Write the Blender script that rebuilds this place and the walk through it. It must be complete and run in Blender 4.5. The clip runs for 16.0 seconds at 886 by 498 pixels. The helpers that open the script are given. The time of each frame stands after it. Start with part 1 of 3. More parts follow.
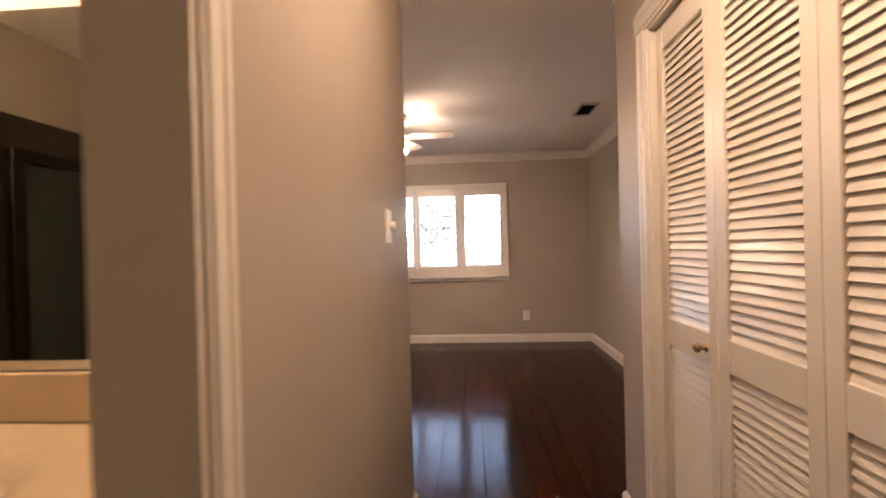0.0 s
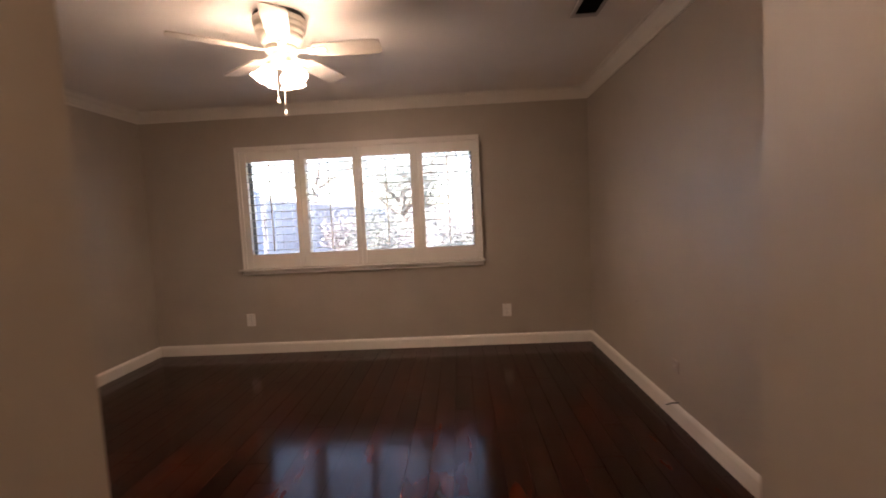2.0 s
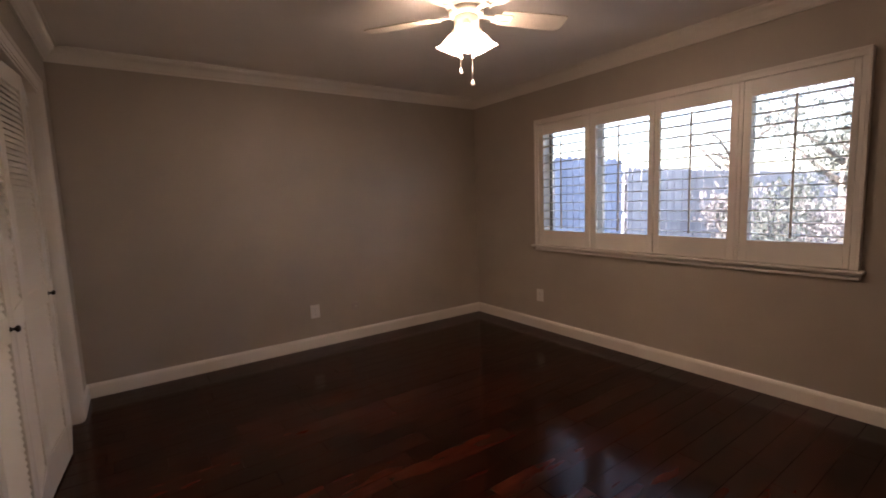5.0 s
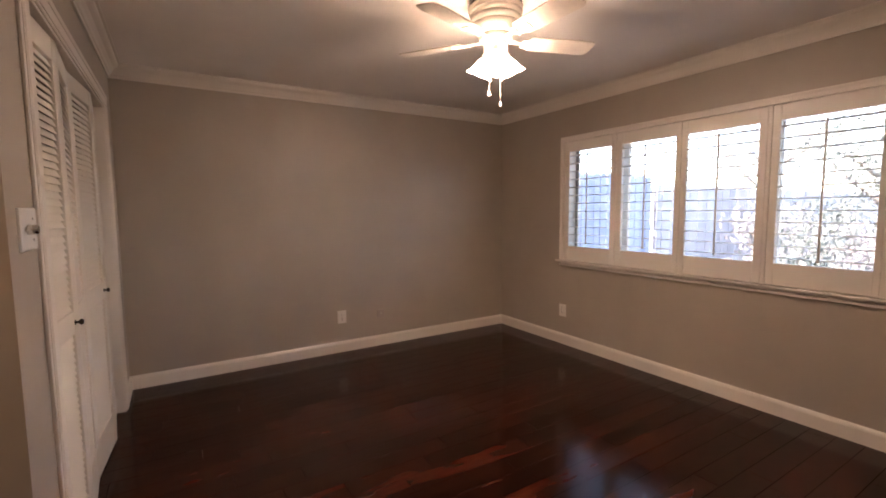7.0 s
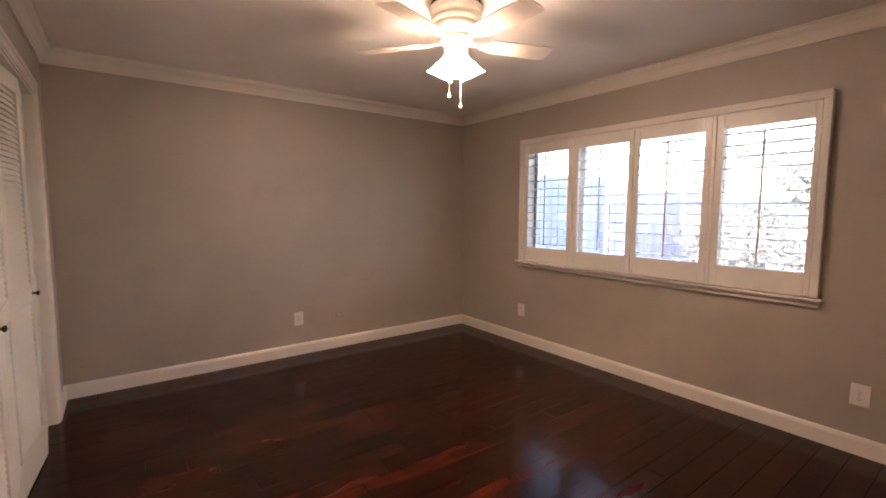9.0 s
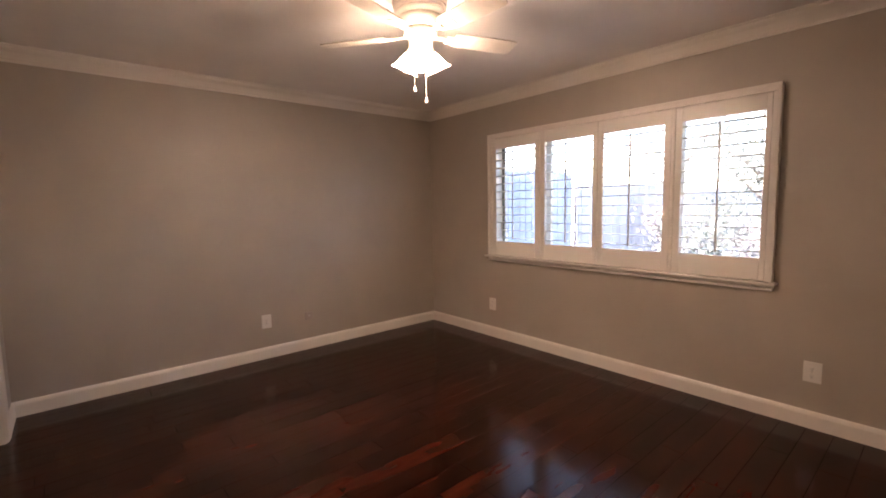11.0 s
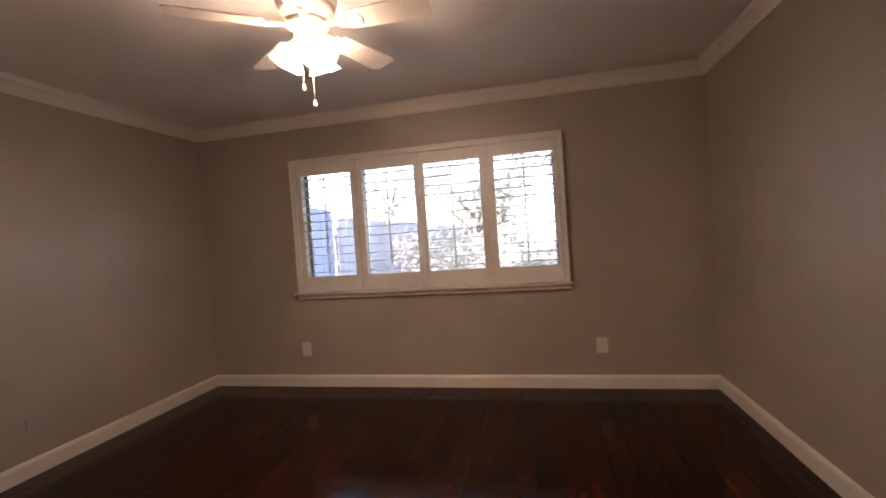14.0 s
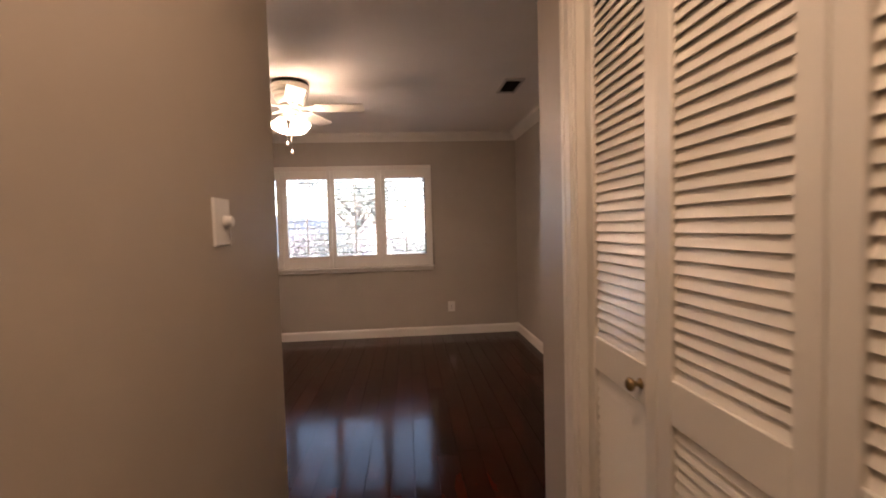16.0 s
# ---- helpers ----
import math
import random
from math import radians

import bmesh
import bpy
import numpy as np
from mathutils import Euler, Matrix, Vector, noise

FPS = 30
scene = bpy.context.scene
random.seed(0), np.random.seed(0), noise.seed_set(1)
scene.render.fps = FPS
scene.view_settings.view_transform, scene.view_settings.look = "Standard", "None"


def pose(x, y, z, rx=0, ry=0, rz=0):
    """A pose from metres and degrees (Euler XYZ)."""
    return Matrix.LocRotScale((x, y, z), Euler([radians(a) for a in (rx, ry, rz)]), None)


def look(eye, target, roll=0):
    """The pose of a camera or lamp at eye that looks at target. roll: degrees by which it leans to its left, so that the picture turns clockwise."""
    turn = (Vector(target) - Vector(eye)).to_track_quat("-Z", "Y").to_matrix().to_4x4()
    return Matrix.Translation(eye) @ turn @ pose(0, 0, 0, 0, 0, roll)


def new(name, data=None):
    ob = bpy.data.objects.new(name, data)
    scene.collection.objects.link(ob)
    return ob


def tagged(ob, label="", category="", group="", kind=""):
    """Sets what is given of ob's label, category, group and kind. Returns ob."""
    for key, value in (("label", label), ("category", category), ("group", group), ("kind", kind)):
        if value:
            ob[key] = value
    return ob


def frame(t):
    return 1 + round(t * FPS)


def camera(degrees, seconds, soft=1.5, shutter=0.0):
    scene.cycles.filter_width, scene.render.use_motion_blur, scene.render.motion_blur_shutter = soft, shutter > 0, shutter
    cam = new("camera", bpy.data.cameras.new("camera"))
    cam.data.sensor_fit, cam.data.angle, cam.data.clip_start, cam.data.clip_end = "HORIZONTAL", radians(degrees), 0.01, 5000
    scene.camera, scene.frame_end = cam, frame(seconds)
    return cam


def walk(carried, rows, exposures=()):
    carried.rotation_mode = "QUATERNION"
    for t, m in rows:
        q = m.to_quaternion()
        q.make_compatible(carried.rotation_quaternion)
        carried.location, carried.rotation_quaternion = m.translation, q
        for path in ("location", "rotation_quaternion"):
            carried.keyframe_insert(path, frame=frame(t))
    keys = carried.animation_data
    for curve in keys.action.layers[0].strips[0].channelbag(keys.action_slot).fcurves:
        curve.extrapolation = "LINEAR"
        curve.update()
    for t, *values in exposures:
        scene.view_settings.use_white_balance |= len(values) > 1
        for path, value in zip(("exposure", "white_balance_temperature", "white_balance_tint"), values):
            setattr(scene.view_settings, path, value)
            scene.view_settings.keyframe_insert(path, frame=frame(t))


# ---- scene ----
cam = camera(90.7, 16.0, soft=1.8, shutter=0.4)
PATH = [
    (0, (-0.221, 0.398, 1.254), (-0.351, 2.394, 1.245), -1.5),
    (0.5, (-0.132, 0.663, 1.286), (-0.164, 2.663, 1.304), -2.0),
    (1, (-0.081, 0.988, 1.293), (-0.12, 2.986, 1.227), -2.6),
    (1.5, (-0.066, 1.367, 1.317), (0.001, 3.363, 1.196), -2.6),
    (2, (0.03, 1.818, 1.308), (-0.049, 3.81, 1.154), -2.8),
    (2.5, (0.094, 2.171, 1.284), (-0.143, 4.145, 1.065), -6.0),
    (3, (0.15, 2.664, 1.281), (-0.248, 4.622, 1.201), -1.7),
    (3.5, (0.302, 2.987, 1.271), (-0.708, 4.707, 1.122), -3.3),
    (4, (0.548, 2.987, 1.271), (-0.853, 4.406, 1.126), -2.0),
    (4.5, (0.808, 2.88, 1.312), (-0.772, 4.086, 1.092), -2.9),
    (7, (0.98, 2.791, 1.366), (-0.718, 3.832, 1.189), -0.5),
    (7.5, (0.977, 2.794, 1.375), (-0.699, 3.872, 1.201), -0.0),
    (8, (0.976, 2.803, 1.363), (-0.672, 3.925, 1.203), 0.8),
    (8.5, (0.976, 2.81, 1.399), (-0.649, 3.96, 1.209), 0.7),
    (9, (0.973, 2.81, 1.376), (-0.627, 3.996, 1.195), 0.2),
    (11.5, (0.946, 2.827, 1.364), (-0.538, 4.154, 1.17), -1.0),
    (12, (0.854, 2.848, 1.35), (-0.575, 4.237, 1.178), -0.7),
    (12.5, (0.702, 2.888, 1.331), (-0.635, 4.368, 1.171), -0.7),
    (13, (0.388, 2.915, 1.321), (-0.854, 4.481, 1.253), -1.4),
    (13.5, (0.058, 2.73, 1.317), (-0.664, 4.595, 1.265), -3.0),
    (14, (0.029, 2.488, 1.291), (-0.403, 4.44, 1.233), -4.0),
    (14.5, (-0.006, 2.154, 1.315), (-0.175, 4.146, 1.251), -2.6),
    (15, (-0.055, 1.759, 1.313), (-0.069, 3.752, 1.152), -3.7),
    (15.5, (-0.027, 1.265, 1.306), (0.054, 3.258, 1.16), -1.9),
    (16, (-0.051, 0.809, 1.304), (0.11, 2.8, 1.208), -1.6),
]
EXPO = [(t, stops, 6650, 20) for t, stops in (
    (0.0, 4.55), (1.0, 4.26), (1.5, 4.08), (2.0, 3.76), (2.5, 3.78), (3.0, 3.78), (3.5, 3.58), (4.5, 3.2), (7.0, 4.08), (9.0, 4.32),
    (12.5, 4.28), (13.5, 3.95), (14.5, 3.46), (15.0, 3.42), (15.5, 3.64), (16.0, 3.8))]
walk(cam, [(t, look(eye, target, roll)) for t, eye, target, roll in PATH], EXPO)

# ---------------------------------------------------------------- world, sun, lamps
world = bpy.data.worlds.new("sky_world")
scene.world = world
world.use_nodes = True
wn = world.node_tree
sky = wn.nodes.new("ShaderNodeTexSky")
sky.sky_type = "NISHITA"
sky.sun_disc = False
sky.sun_elevation = radians(38)
sky.sun_rotation = radians(200)
sky.air_density, sky.dust_density, sky.ozone_density = 1.0, 2.0, 0.4
wn.nodes["Background"].inputs["Strength"].default_value = 0.15
wn.links.new(sky.outputs[0], wn.nodes["Background"].inputs["Color"])

sun_data = bpy.data.lights.new("sun", "SUN")
sun_data.energy, sun_data.angle, sun_data.color = 2.0, radians(1.0), (1.0, 0.96, 0.91)
sun = new("sun", sun_data)
sun.matrix_world = look((2, -4, 8), (2 + math.sin(radians(200)) * -4, -4 - math.cos(radians(200)) * 4, 8 - 4 * math.tan(radians(38))))

SHADE_GLOW, BULB_GLOW, HALL_GLOW, VANITY_GLOW = 3.6, 50.0, 3.8, 3.2


# ---------------------------------------------------------------- materials
def ramp(nt, fac, stops):
    node = nt.nodes.new("ShaderNodeValToRGB")
    el = node.color_ramp.elements
    while len(el) < len(stops):
        el.new(0.5)
    for e, (p, c) in zip(el, stops):
        e.position, e.color = p, (*c, 1)
    nt.links.new(fac, node.inputs[0])
    return node.outputs[0]


def material(name, rough=0.5, metal=0.0, spec=0.5):
    m = bpy.data.materials.new(name)
    m.use_nodes = True
    nt = m.node_tree
    b = nt.nodes["Principled BSDF"]
    b.inputs["Roughness"].default_value = rough
    b.inputs["Metallic"].default_value = metal
    b.inputs["Specular IOR Level"].default_value = spec
    return m, nt, b


def coords(nt, scale=(1, 1, 1), kind="Object"):
    tc = nt.nodes.new("ShaderNodeTexCoord")
    mp = nt.nodes.new("ShaderNodeMapping")
    mp.inputs["Scale"].default_value = scale
    nt.links.new(tc.outputs[kind], mp.inputs[0])
    return mp.outputs[0]


def world_coords(nt, scale=(1, 1, 1)):
    g = nt.nodes.new("ShaderNodeNewGeometry")
    mp = nt.nodes.new("ShaderNodeMapping")
    mp.inputs["Scale"].default_value = scale
    nt.links.new(g.outputs["Position"], mp.inputs[0])
    return mp.outputs[0]


def noise_tex(nt, vec, scale, detail=4.0, rough=0.55):
    n = nt.nodes.new("ShaderNodeTexNoise")
    n.inputs["Scale"].default_value, n.inputs["Detail"].default_value = scale, detail
    n.inputs["Roughness"].default_value = rough
    nt.links.new(vec, n.inputs["Vector"])
    return n.outputs["Fac"]


def bump(nt, b, height, strength, dist=0.002):
    n = nt.nodes.new("ShaderNodeBump")
    n.inputs["Strength"].default_value, n.inputs["Distance"].default_value = strength, dist
    nt.links.new(height, n.inputs["Height"])
    nt.links.new(n.outputs[0], b.inputs["Normal"])


def painted(name, col, rough, var=0.05, tex=220.0, strength=0.12, spec=0.5):
    """Rolled or brushed paint: a broad unevenness and a fine orange-peel relief."""
    m, nt, b = material(name, rough, 0, spec)
    v = world_coords(nt)
    lo, hi = [c * (1 - var) for c in col], [min(1, c * (1 + var)) for c in col]
    nt.links.new(ramp(nt, noise_tex(nt, v, 2.3, 5), [(0.3, lo), (0.7, hi)]), b.inputs["Base Color"])
    r = nt.nodes.new("ShaderNodeMapRange")
    r.inputs["To Min"].default_value, r.inputs["To Max"].default_value = rough - 0.05, rough + 0.06
    nt.links.new(noise_tex(nt, v, 6.0, 4), r.inputs["Value"])
    nt.links.new(r.outputs[0], b.inputs["Roughness"])
    bump(nt, b, noise_tex(nt, v, tex, 3), strength, 0.0012)
    return m


def plain(name, col, rough=0.5, metal=0.0, var=0.06, scale=30.0):
    m, nt, b = material(name, rough, metal)
    lo, hi = [c * (1 - var) for c in col], [min(1, c * (1 + var)) for c in col]
    nt.links.new(ramp(nt, noise_tex(nt, coords(nt), scale, 3), [(0.3, lo), (0.7, hi)]), b.inputs["Base Color"])
    return m


def glowing(name, col, strength, base=(0.8, 0.78, 0.72)):
    m, nt, b = material(name, 0.35)
    b.inputs["Base Color"].default_value = (*base, 1)
    b.inputs["Emission Color"].default_value = (*col, 1)
    b.inputs["Emission Strength"].default_value = strength
    return m


WALL = painted("greige_wall_paint", (0.415, 0.356, 0.288), 0.48, 0.045, 260, 0.10, 0.75)
CEIL = painted("ceiling_paint", (0.88, 0.83, 0.77), 0.75, 0.03, 120, 0.25)
TRIM = painted("white_trim_paint", (0.76, 0.71, 0.63), 0.36, 0.03, 90, 0.04)
DOORP = painted("white_door_paint", (0.74, 0.69, 0.60), 0.34, 0.03, 90, 0.03)
SHUT = painted("shutter_paint", (0.78, 0.73, 0.66), 0.33, 0.03, 90, 0.04)
JACKP = painted("overpainted_plate", (0.40, 0.34, 0.30), 0.35, 0.05)
PLATE = plain("white_plastic", (0.78, 0.75, 0.70), 0.35, 0, 0.03)
# near-black colour for the shade inside outlet slots and vent; no real holes
DARK = plain("recess_shade", (0.012, 0.011, 0.010), 0.6)
VENTM = plain("painted_vent_metal", (0.50, 0.46, 0.42), 0.45)
FANW = plain("fan_white_enamel", (0.78, 0.72, 0.63), 0.30, 0, 0.03)
BLADE = plain("fan_blade_whitewash", (0.76, 0.68, 0.58), 0.40, 0, 0.06, 14)
BRASS = plain("aged_brass", (0.35, 0.24, 0.12), 0.35, 1.0, 0.15, 60)
BRONZE = plain("dark_bronze", (0.025, 0.018, 0.013), 0.40, 0.7, 0.2, 40)
CHAIN = plain("bead_chain_metal", (0.75, 0.70, 0.62), 0.25, 1.0)
COUNTER = plain("cultured_marble", (0.72, 0.58, 0.42), 0.20, 0, 0.06, 5)
CABLE = plain("black_cable", (0.015, 0.014, 0.013), 0.5)
TILE = plain("bath_floor_tile", (0.42, 0.36, 0.29), 0.4, 0, 0.12, 8)
BRICKM = plain("outer_brick", (0.34, 0.22, 0.16), 0.85, 0, 0.2, 9)
ALU = plain("window_aluminium", (0.30, 0.30, 0.29), 0.45, 0.6)
GLOWSHADE = glowing("frosted_shade_glass", (1.0, 0.755, 0.56), SHADE_GLOW)
GLOWBULB = glowing("lit_bulb", (1.0, 0.77, 0.585), BULB_GLOW)
GLOWHALL = glowing("hall_dome_glass", (1.0, 0.735, 0.52), HALL_GLOW)
GLOWVAN = glowing("vanity_globe_glass", (1.0, 0.72, 0.44), VANITY_GLOW)

MIRROR, _, mb = material("mirror_silver", 0.02, 1.0)
mb.inputs["Base Color"].default_value = (0.86, 0.87, 0.86, 1)
GLASS, _, gb = material("window_glass", 0.0)
gb.inputs["Transmission Weight"].default_value, gb.inputs["IOR"].default_value = 1.0, 1.45
DARKPANEL = plain("dark_shower_panel", (0.030, 0.022, 0.016), 0.35, 0, 0.2, 6)
SHOWERGLASS, _, sb = material("dark_shower_glass", 0.12)
sb.inputs["Base Color"].default_value = (0.035, 0.045, 0.04, 1)


def floor_wood():
    m, nt, b = material("dark_cherry_plank", 0.2)
    g = nt.nodes.new("ShaderNodeNewGeometry")
    oi = nt.nodes.new("ShaderNodeObjectInfo")
    off = nt.nodes.new("ShaderNodeVectorMath")
    off.operation = "MULTIPLY_ADD"
    cmb = nt.nodes.new("ShaderNodeCombineXYZ")
    for i in range(3):
        nt.links.new(oi.outputs["Random"], cmb.inputs[i])
    nt.links.new(cmb.outputs[0], off.inputs[0])
    off.inputs[1].default_value = (17.0, 31.0, 3.0)
    nt.links.new(g.outputs["Position"], off.inputs[2])
    mp = nt.nodes.new("ShaderNodeMapping")
    mp.inputs["Scale"].default_value = (11, 2.2, 6)
    nt.links.new(off.outputs[0], mp.inputs[0])
    grain = noise_tex(nt, mp.outputs[0], 1.1, 3, 0.5)
    tone = nt.nodes.new("ShaderNodeMath")
    tone.operation = "MULTIPLY_ADD"
    nt.links.new(oi.outputs["Random"], tone.inputs[0])
    tone.inputs[1].default_value = 0.20
    soft = nt.nodes.new("ShaderNodeMath")
    soft.operation = "MULTIPLY_ADD"
    soft.inputs[1].default_value, soft.inputs[2].default_value = 0.95, 0.08
    nt.links.new(grain, soft.inputs[0])
    nt.links.new(soft.outputs[0], tone.inputs[2])
    col = ramp(nt, tone.outputs[0], [(0.32, (0.0040, 0.0012, 0.0009)), (0.58, (0.0150, 0.0030, 0.0016)),
                                     (0.80, (0.044, 0.0078, 0.0034)), (1.0, (0.078, 0.0140, 0.0058))])
    nt.links.new(col, b.inputs["Base Color"])
    big = noise_tex(nt, mp.outputs[0], 0.7, 3)
    r = nt.nodes.new("ShaderNodeMapRange")
    r.inputs["To Min"].default_value, r.inputs["To Max"].default_value = 0.12, 0.19
    nt.links.new(oi.outputs["Random"], r.inputs["Value"])
    nt.links.new(r.outputs[0], b.inputs["Roughness"])
    bump(nt, b, big, 0.05, 0.003)
    b.inputs["Specular IOR Level"].default_value = 0.23
    b.inputs["Specular Tint"].default_value = (1.0, 0.84, 0.66, 1.0)
    return m


WOOD = floor_wood()
SEAM = plain("floor_seam", (0.004, 0.003, 0.002), 0.8)


# ---------------------------------------------------------------- mesh helpers
def box(bm, x0, x1, y0, y1, z0, z1):
    v = [bm.verts.new(p) for p in ((x0, y0, z0), (x1, y0, z0), (x1, y1, z0), (x0, y1, z0),
                                   (x0, y0, z1), (x1, y0, z1), (x1, y1, z1), (x0, y1, z1))]
    for f in ((0, 3, 2, 1), (4, 5, 6, 7), (0, 1, 5, 4), (1, 2, 6, 5), (2, 3, 7, 6), (3, 0, 4, 7)):
        bm.faces.new([v[i] for i in f])
    return v


def bev(bm, w, seg=1):
    bmesh.ops.bevel(bm, geom=list(bm.edges), offset=w, segments=seg, affect="EDGES", profile=0.5)
    return bm


def boxbm(x0, x1, y0, y1, z0, z1, w=0.0, seg=1):
    bm = bmesh.new()
    box(bm, x0, x1, y0, y1, z0, z1)
    return bev(bm, w, seg) if w else bm


def lathe(profile, n=32, axis=None):
    """Turned shape from (radius, z) pairs, round z; axis: a matrix to place it."""
    bm = bmesh.new()
    rings = []
    for r, z in profile:
        if r < 1e-5:
            rings.append([bm.verts.new((0, 0, z))])
        else:
            rings.append([bm.verts.new((r * math.cos(2 * math.pi * i / n), r * math.sin(2 * math.pi * i / n), z)) for i in range(n)])
    for a, b in zip(rings, rings[1:]):
        for i in range(n):
            j = (i + 1) % n
            if len(a) == 1:
                bm.faces.new((a[0], b[j], b[i]))
            elif len(b) == 1:
                bm.faces.new((a[i], a[j], b[0]))
            else:
                bm.faces.new((a[i], a[j], b[j], b[i]))
    bmesh.ops.recalc_face_normals(bm, faces=bm.faces)
    for f in bm.faces:
        f.smooth = True
    if axis is not None:
        bm.transform(axis)
    return bm


def tube(points, r, n=8):
    bm = bmesh.new()
    pts = [Vector(p) for p in points]
    rings = []
    for i, p in enumerate(pts):
        d = (pts[min(i + 1, len(pts) - 1)] - pts[max(i - 1, 0)]).normalized()
        a = d.orthogonal().normalized()
        b = d.cross(a)
        rr = r[i] if isinstance(r, (list, tuple)) else r
        rings.append([bm.verts.new(p + rr * (math.cos(2 * math.pi * k / n) * a + math.sin(2 * math.pi * k / n) * b)) for k in range(n)])
    for a, b in zip(rings, rings[1:]):
        # match the nearest start so that the tube does not twist
        s = min(range(n), key=lambda k: (a[0].co - b[k].co).length)
        b[:] = b[s:] + b[:s]
        for k in range(n):
            f = bm.faces.new((a[k], a[(k + 1) % n], b[(k + 1) % n], b[k]))
            f.smooth = True
    bm.faces.new(rings[0][::-1])
    bm.faces.new(rings[-1])
    bmesh.ops.recalc_face_normals(bm, faces=bm.faces)
    return bm


def mesh_of(name, bm, mat):
    me = bpy.data.meshes.new(name)
    bm.to_mesh(me)
    bm.free()
    me.materials.append(mat)
    return me


def part(name, bm, mat, parent, label=""):
    ob = new(name, mesh_of(name, bm, mat))
    ob.parent = parent
    return tagged(ob, label)


def piece(name, me, parent, m=None):
    """One more object on a mesh that alike pieces share."""
    ob = new(name, me)
    ob.parent = parent
    if m is not None:
        ob.matrix_basis = m
    return ob


def solid(name, bm, mat, label, category, kind="structure"):
    return tagged(new(name, mesh_of(name, bm, mat)), label, category, "", kind)


def empty(name, at, label, category, group="", kind=""):
    ob = new(name)
    ob.empty_display_size = 0.05
    ob.matrix_basis = at if isinstance(at, Matrix) else Matrix.Translation(at)
    return tagged(ob, label, category, group, kind)


def moulding(path, profile):
    """A profile of (out, z) run along a plan line, room on the left, mitred at the corners."""
    bm = bmesh.new()
    pts = [Vector(p) for p in path]
    nrm = []
    for a, b in zip(pts, pts[1:]):
        d = (b - a).normalized()
        nrm.append(Vector((-d.y, d.x)))
    rings = []
    for i, p in enumerate(pts):
        if i == 0:
            m = nrm[0]
        elif i == len(pts) - 1:
            m = nrm[-1]
        else:
            m = nrm[i - 1] + nrm[i]
            m = m / m.dot(nrm[i])
        rings.append([bm.verts.new((p.x + m.x * o, p.y + m.y * o, z)) for o, z in profile])
    k = len(profile)
    for a, b in zip(rings, rings[1:]):
        for i in range(k):
            bm.faces.new((a[i], b[i], b[(i + 1) % k], a[(i + 1) % k]))
    bm.faces.new(rings[0])
    bm.faces.new(rings[-1][::-1])
    bmesh.ops.recalc_face_normals(bm, faces=bm.faces)
    return bm


# ---------------------------------------------------------------- plan
XW, XE, YN, YS, ZC = -3.09, 1.295, 6.11, 2.435, 2.44
HL, HR, YR = -0.520, 0.465, 2.463          # hall walls; end of the hall's closet wall
HS = -1.30                                # closed end of the hall
CW0, CW1 = -2.66, -0.88                   # room closet opening
HC0, HC1 = 0.563, 2.103                   # hall closet opening
BD0, BD1 = 0.04, 0.860                    # bathroom door opening
WX0, WX1, WZ0, WZ1 = -2.09, 0.21, 0.90, 2.01
DH = 2.06

bm = bmesh.new()
box(bm, XW - 0.12, WX0, YN, YN + 0.16, 0, ZC)
box(bm, WX1, XE + 0.12, YN, YN + 0.16, 0, ZC)
box(bm, WX0, WX1, YN, YN + 0.16, 0, WZ0)
box(bm, WX0, WX1, YN, YN + 0.16, WZ1, ZC)
solid("wall_north", bm, WALL, "greige painted wall with the wide shuttered window", "wall")
solid("wall_west", boxbm(XW - 0.12, XW, 1.55, YN, 0, ZC), WALL, "plain greige painted bedroom wall", "wall")
solid("wall_east", boxbm(XE, XE + 0.12, 0.3, YN, 0, ZC), WALL, "plain greige painted bedroom wall", "wall")
bm = bmesh.new()
box(bm, XW, CW0, YS - 0.12, YS, 0, ZC)
box(bm, CW1, HL - 0.12, YS - 0.12, YS, 0, ZC)
box(bm, CW0, CW1, YS - 0.12, YS, DH, ZC)
solid("wall_south", bm, WALL, "greige painted wall round the bedroom closet", "wall")
solid("wall_closet_side", boxbm(HR + 0.12, XE, YR - 0.12, YR, 0, ZC), WALL, "greige painted wall beside the hall closet", "wall")
bm = bmesh.new()
box(bm, HR, HR + 0.12, HC1, YR, 0, ZC)
box(bm, HR, HR + 0.12, HS, HC0, 0, ZC)
box(bm, HR, HR + 0.12, HC0, HC1, DH, ZC)
solid("wall_hall_east", bm, WALL, "greige painted hall wall with louvered closet", "wall")
bm = bmesh.new()
box(bm, HL - 0.12, HL, BD1, YS, 0, ZC)
box(bm, HL - 0.12, HL, HS, BD0, 0, ZC)
box(bm, HL - 0.12, HL, BD0, BD1, DH, ZC)
solid("wall_hall_west", bm, WALL, "greige painted hall wall with a dimmer", "wall")
solid("wall_hall_south", boxbm(HL - 0.12, HR + 0.12, HS - 0.12, HS, 0, ZC), WALL, "plain greige wall closing the hall", "wall")
# closets behind the louvers
bm = bmesh.new()
box(bm, XW, HL - 0.12, 1.55, 1.67, 0, ZC)
solid("wall_closet_back", bm, WALL, "dim closet back wall behind louvered doors", "wall")
bm = bmesh.new()
box(bm, HR + 0.12, XE, 0.30, 0.42, 0, ZC)
solid("wall_closet_end", bm, WALL, "dim hall closet end wall", "wall")
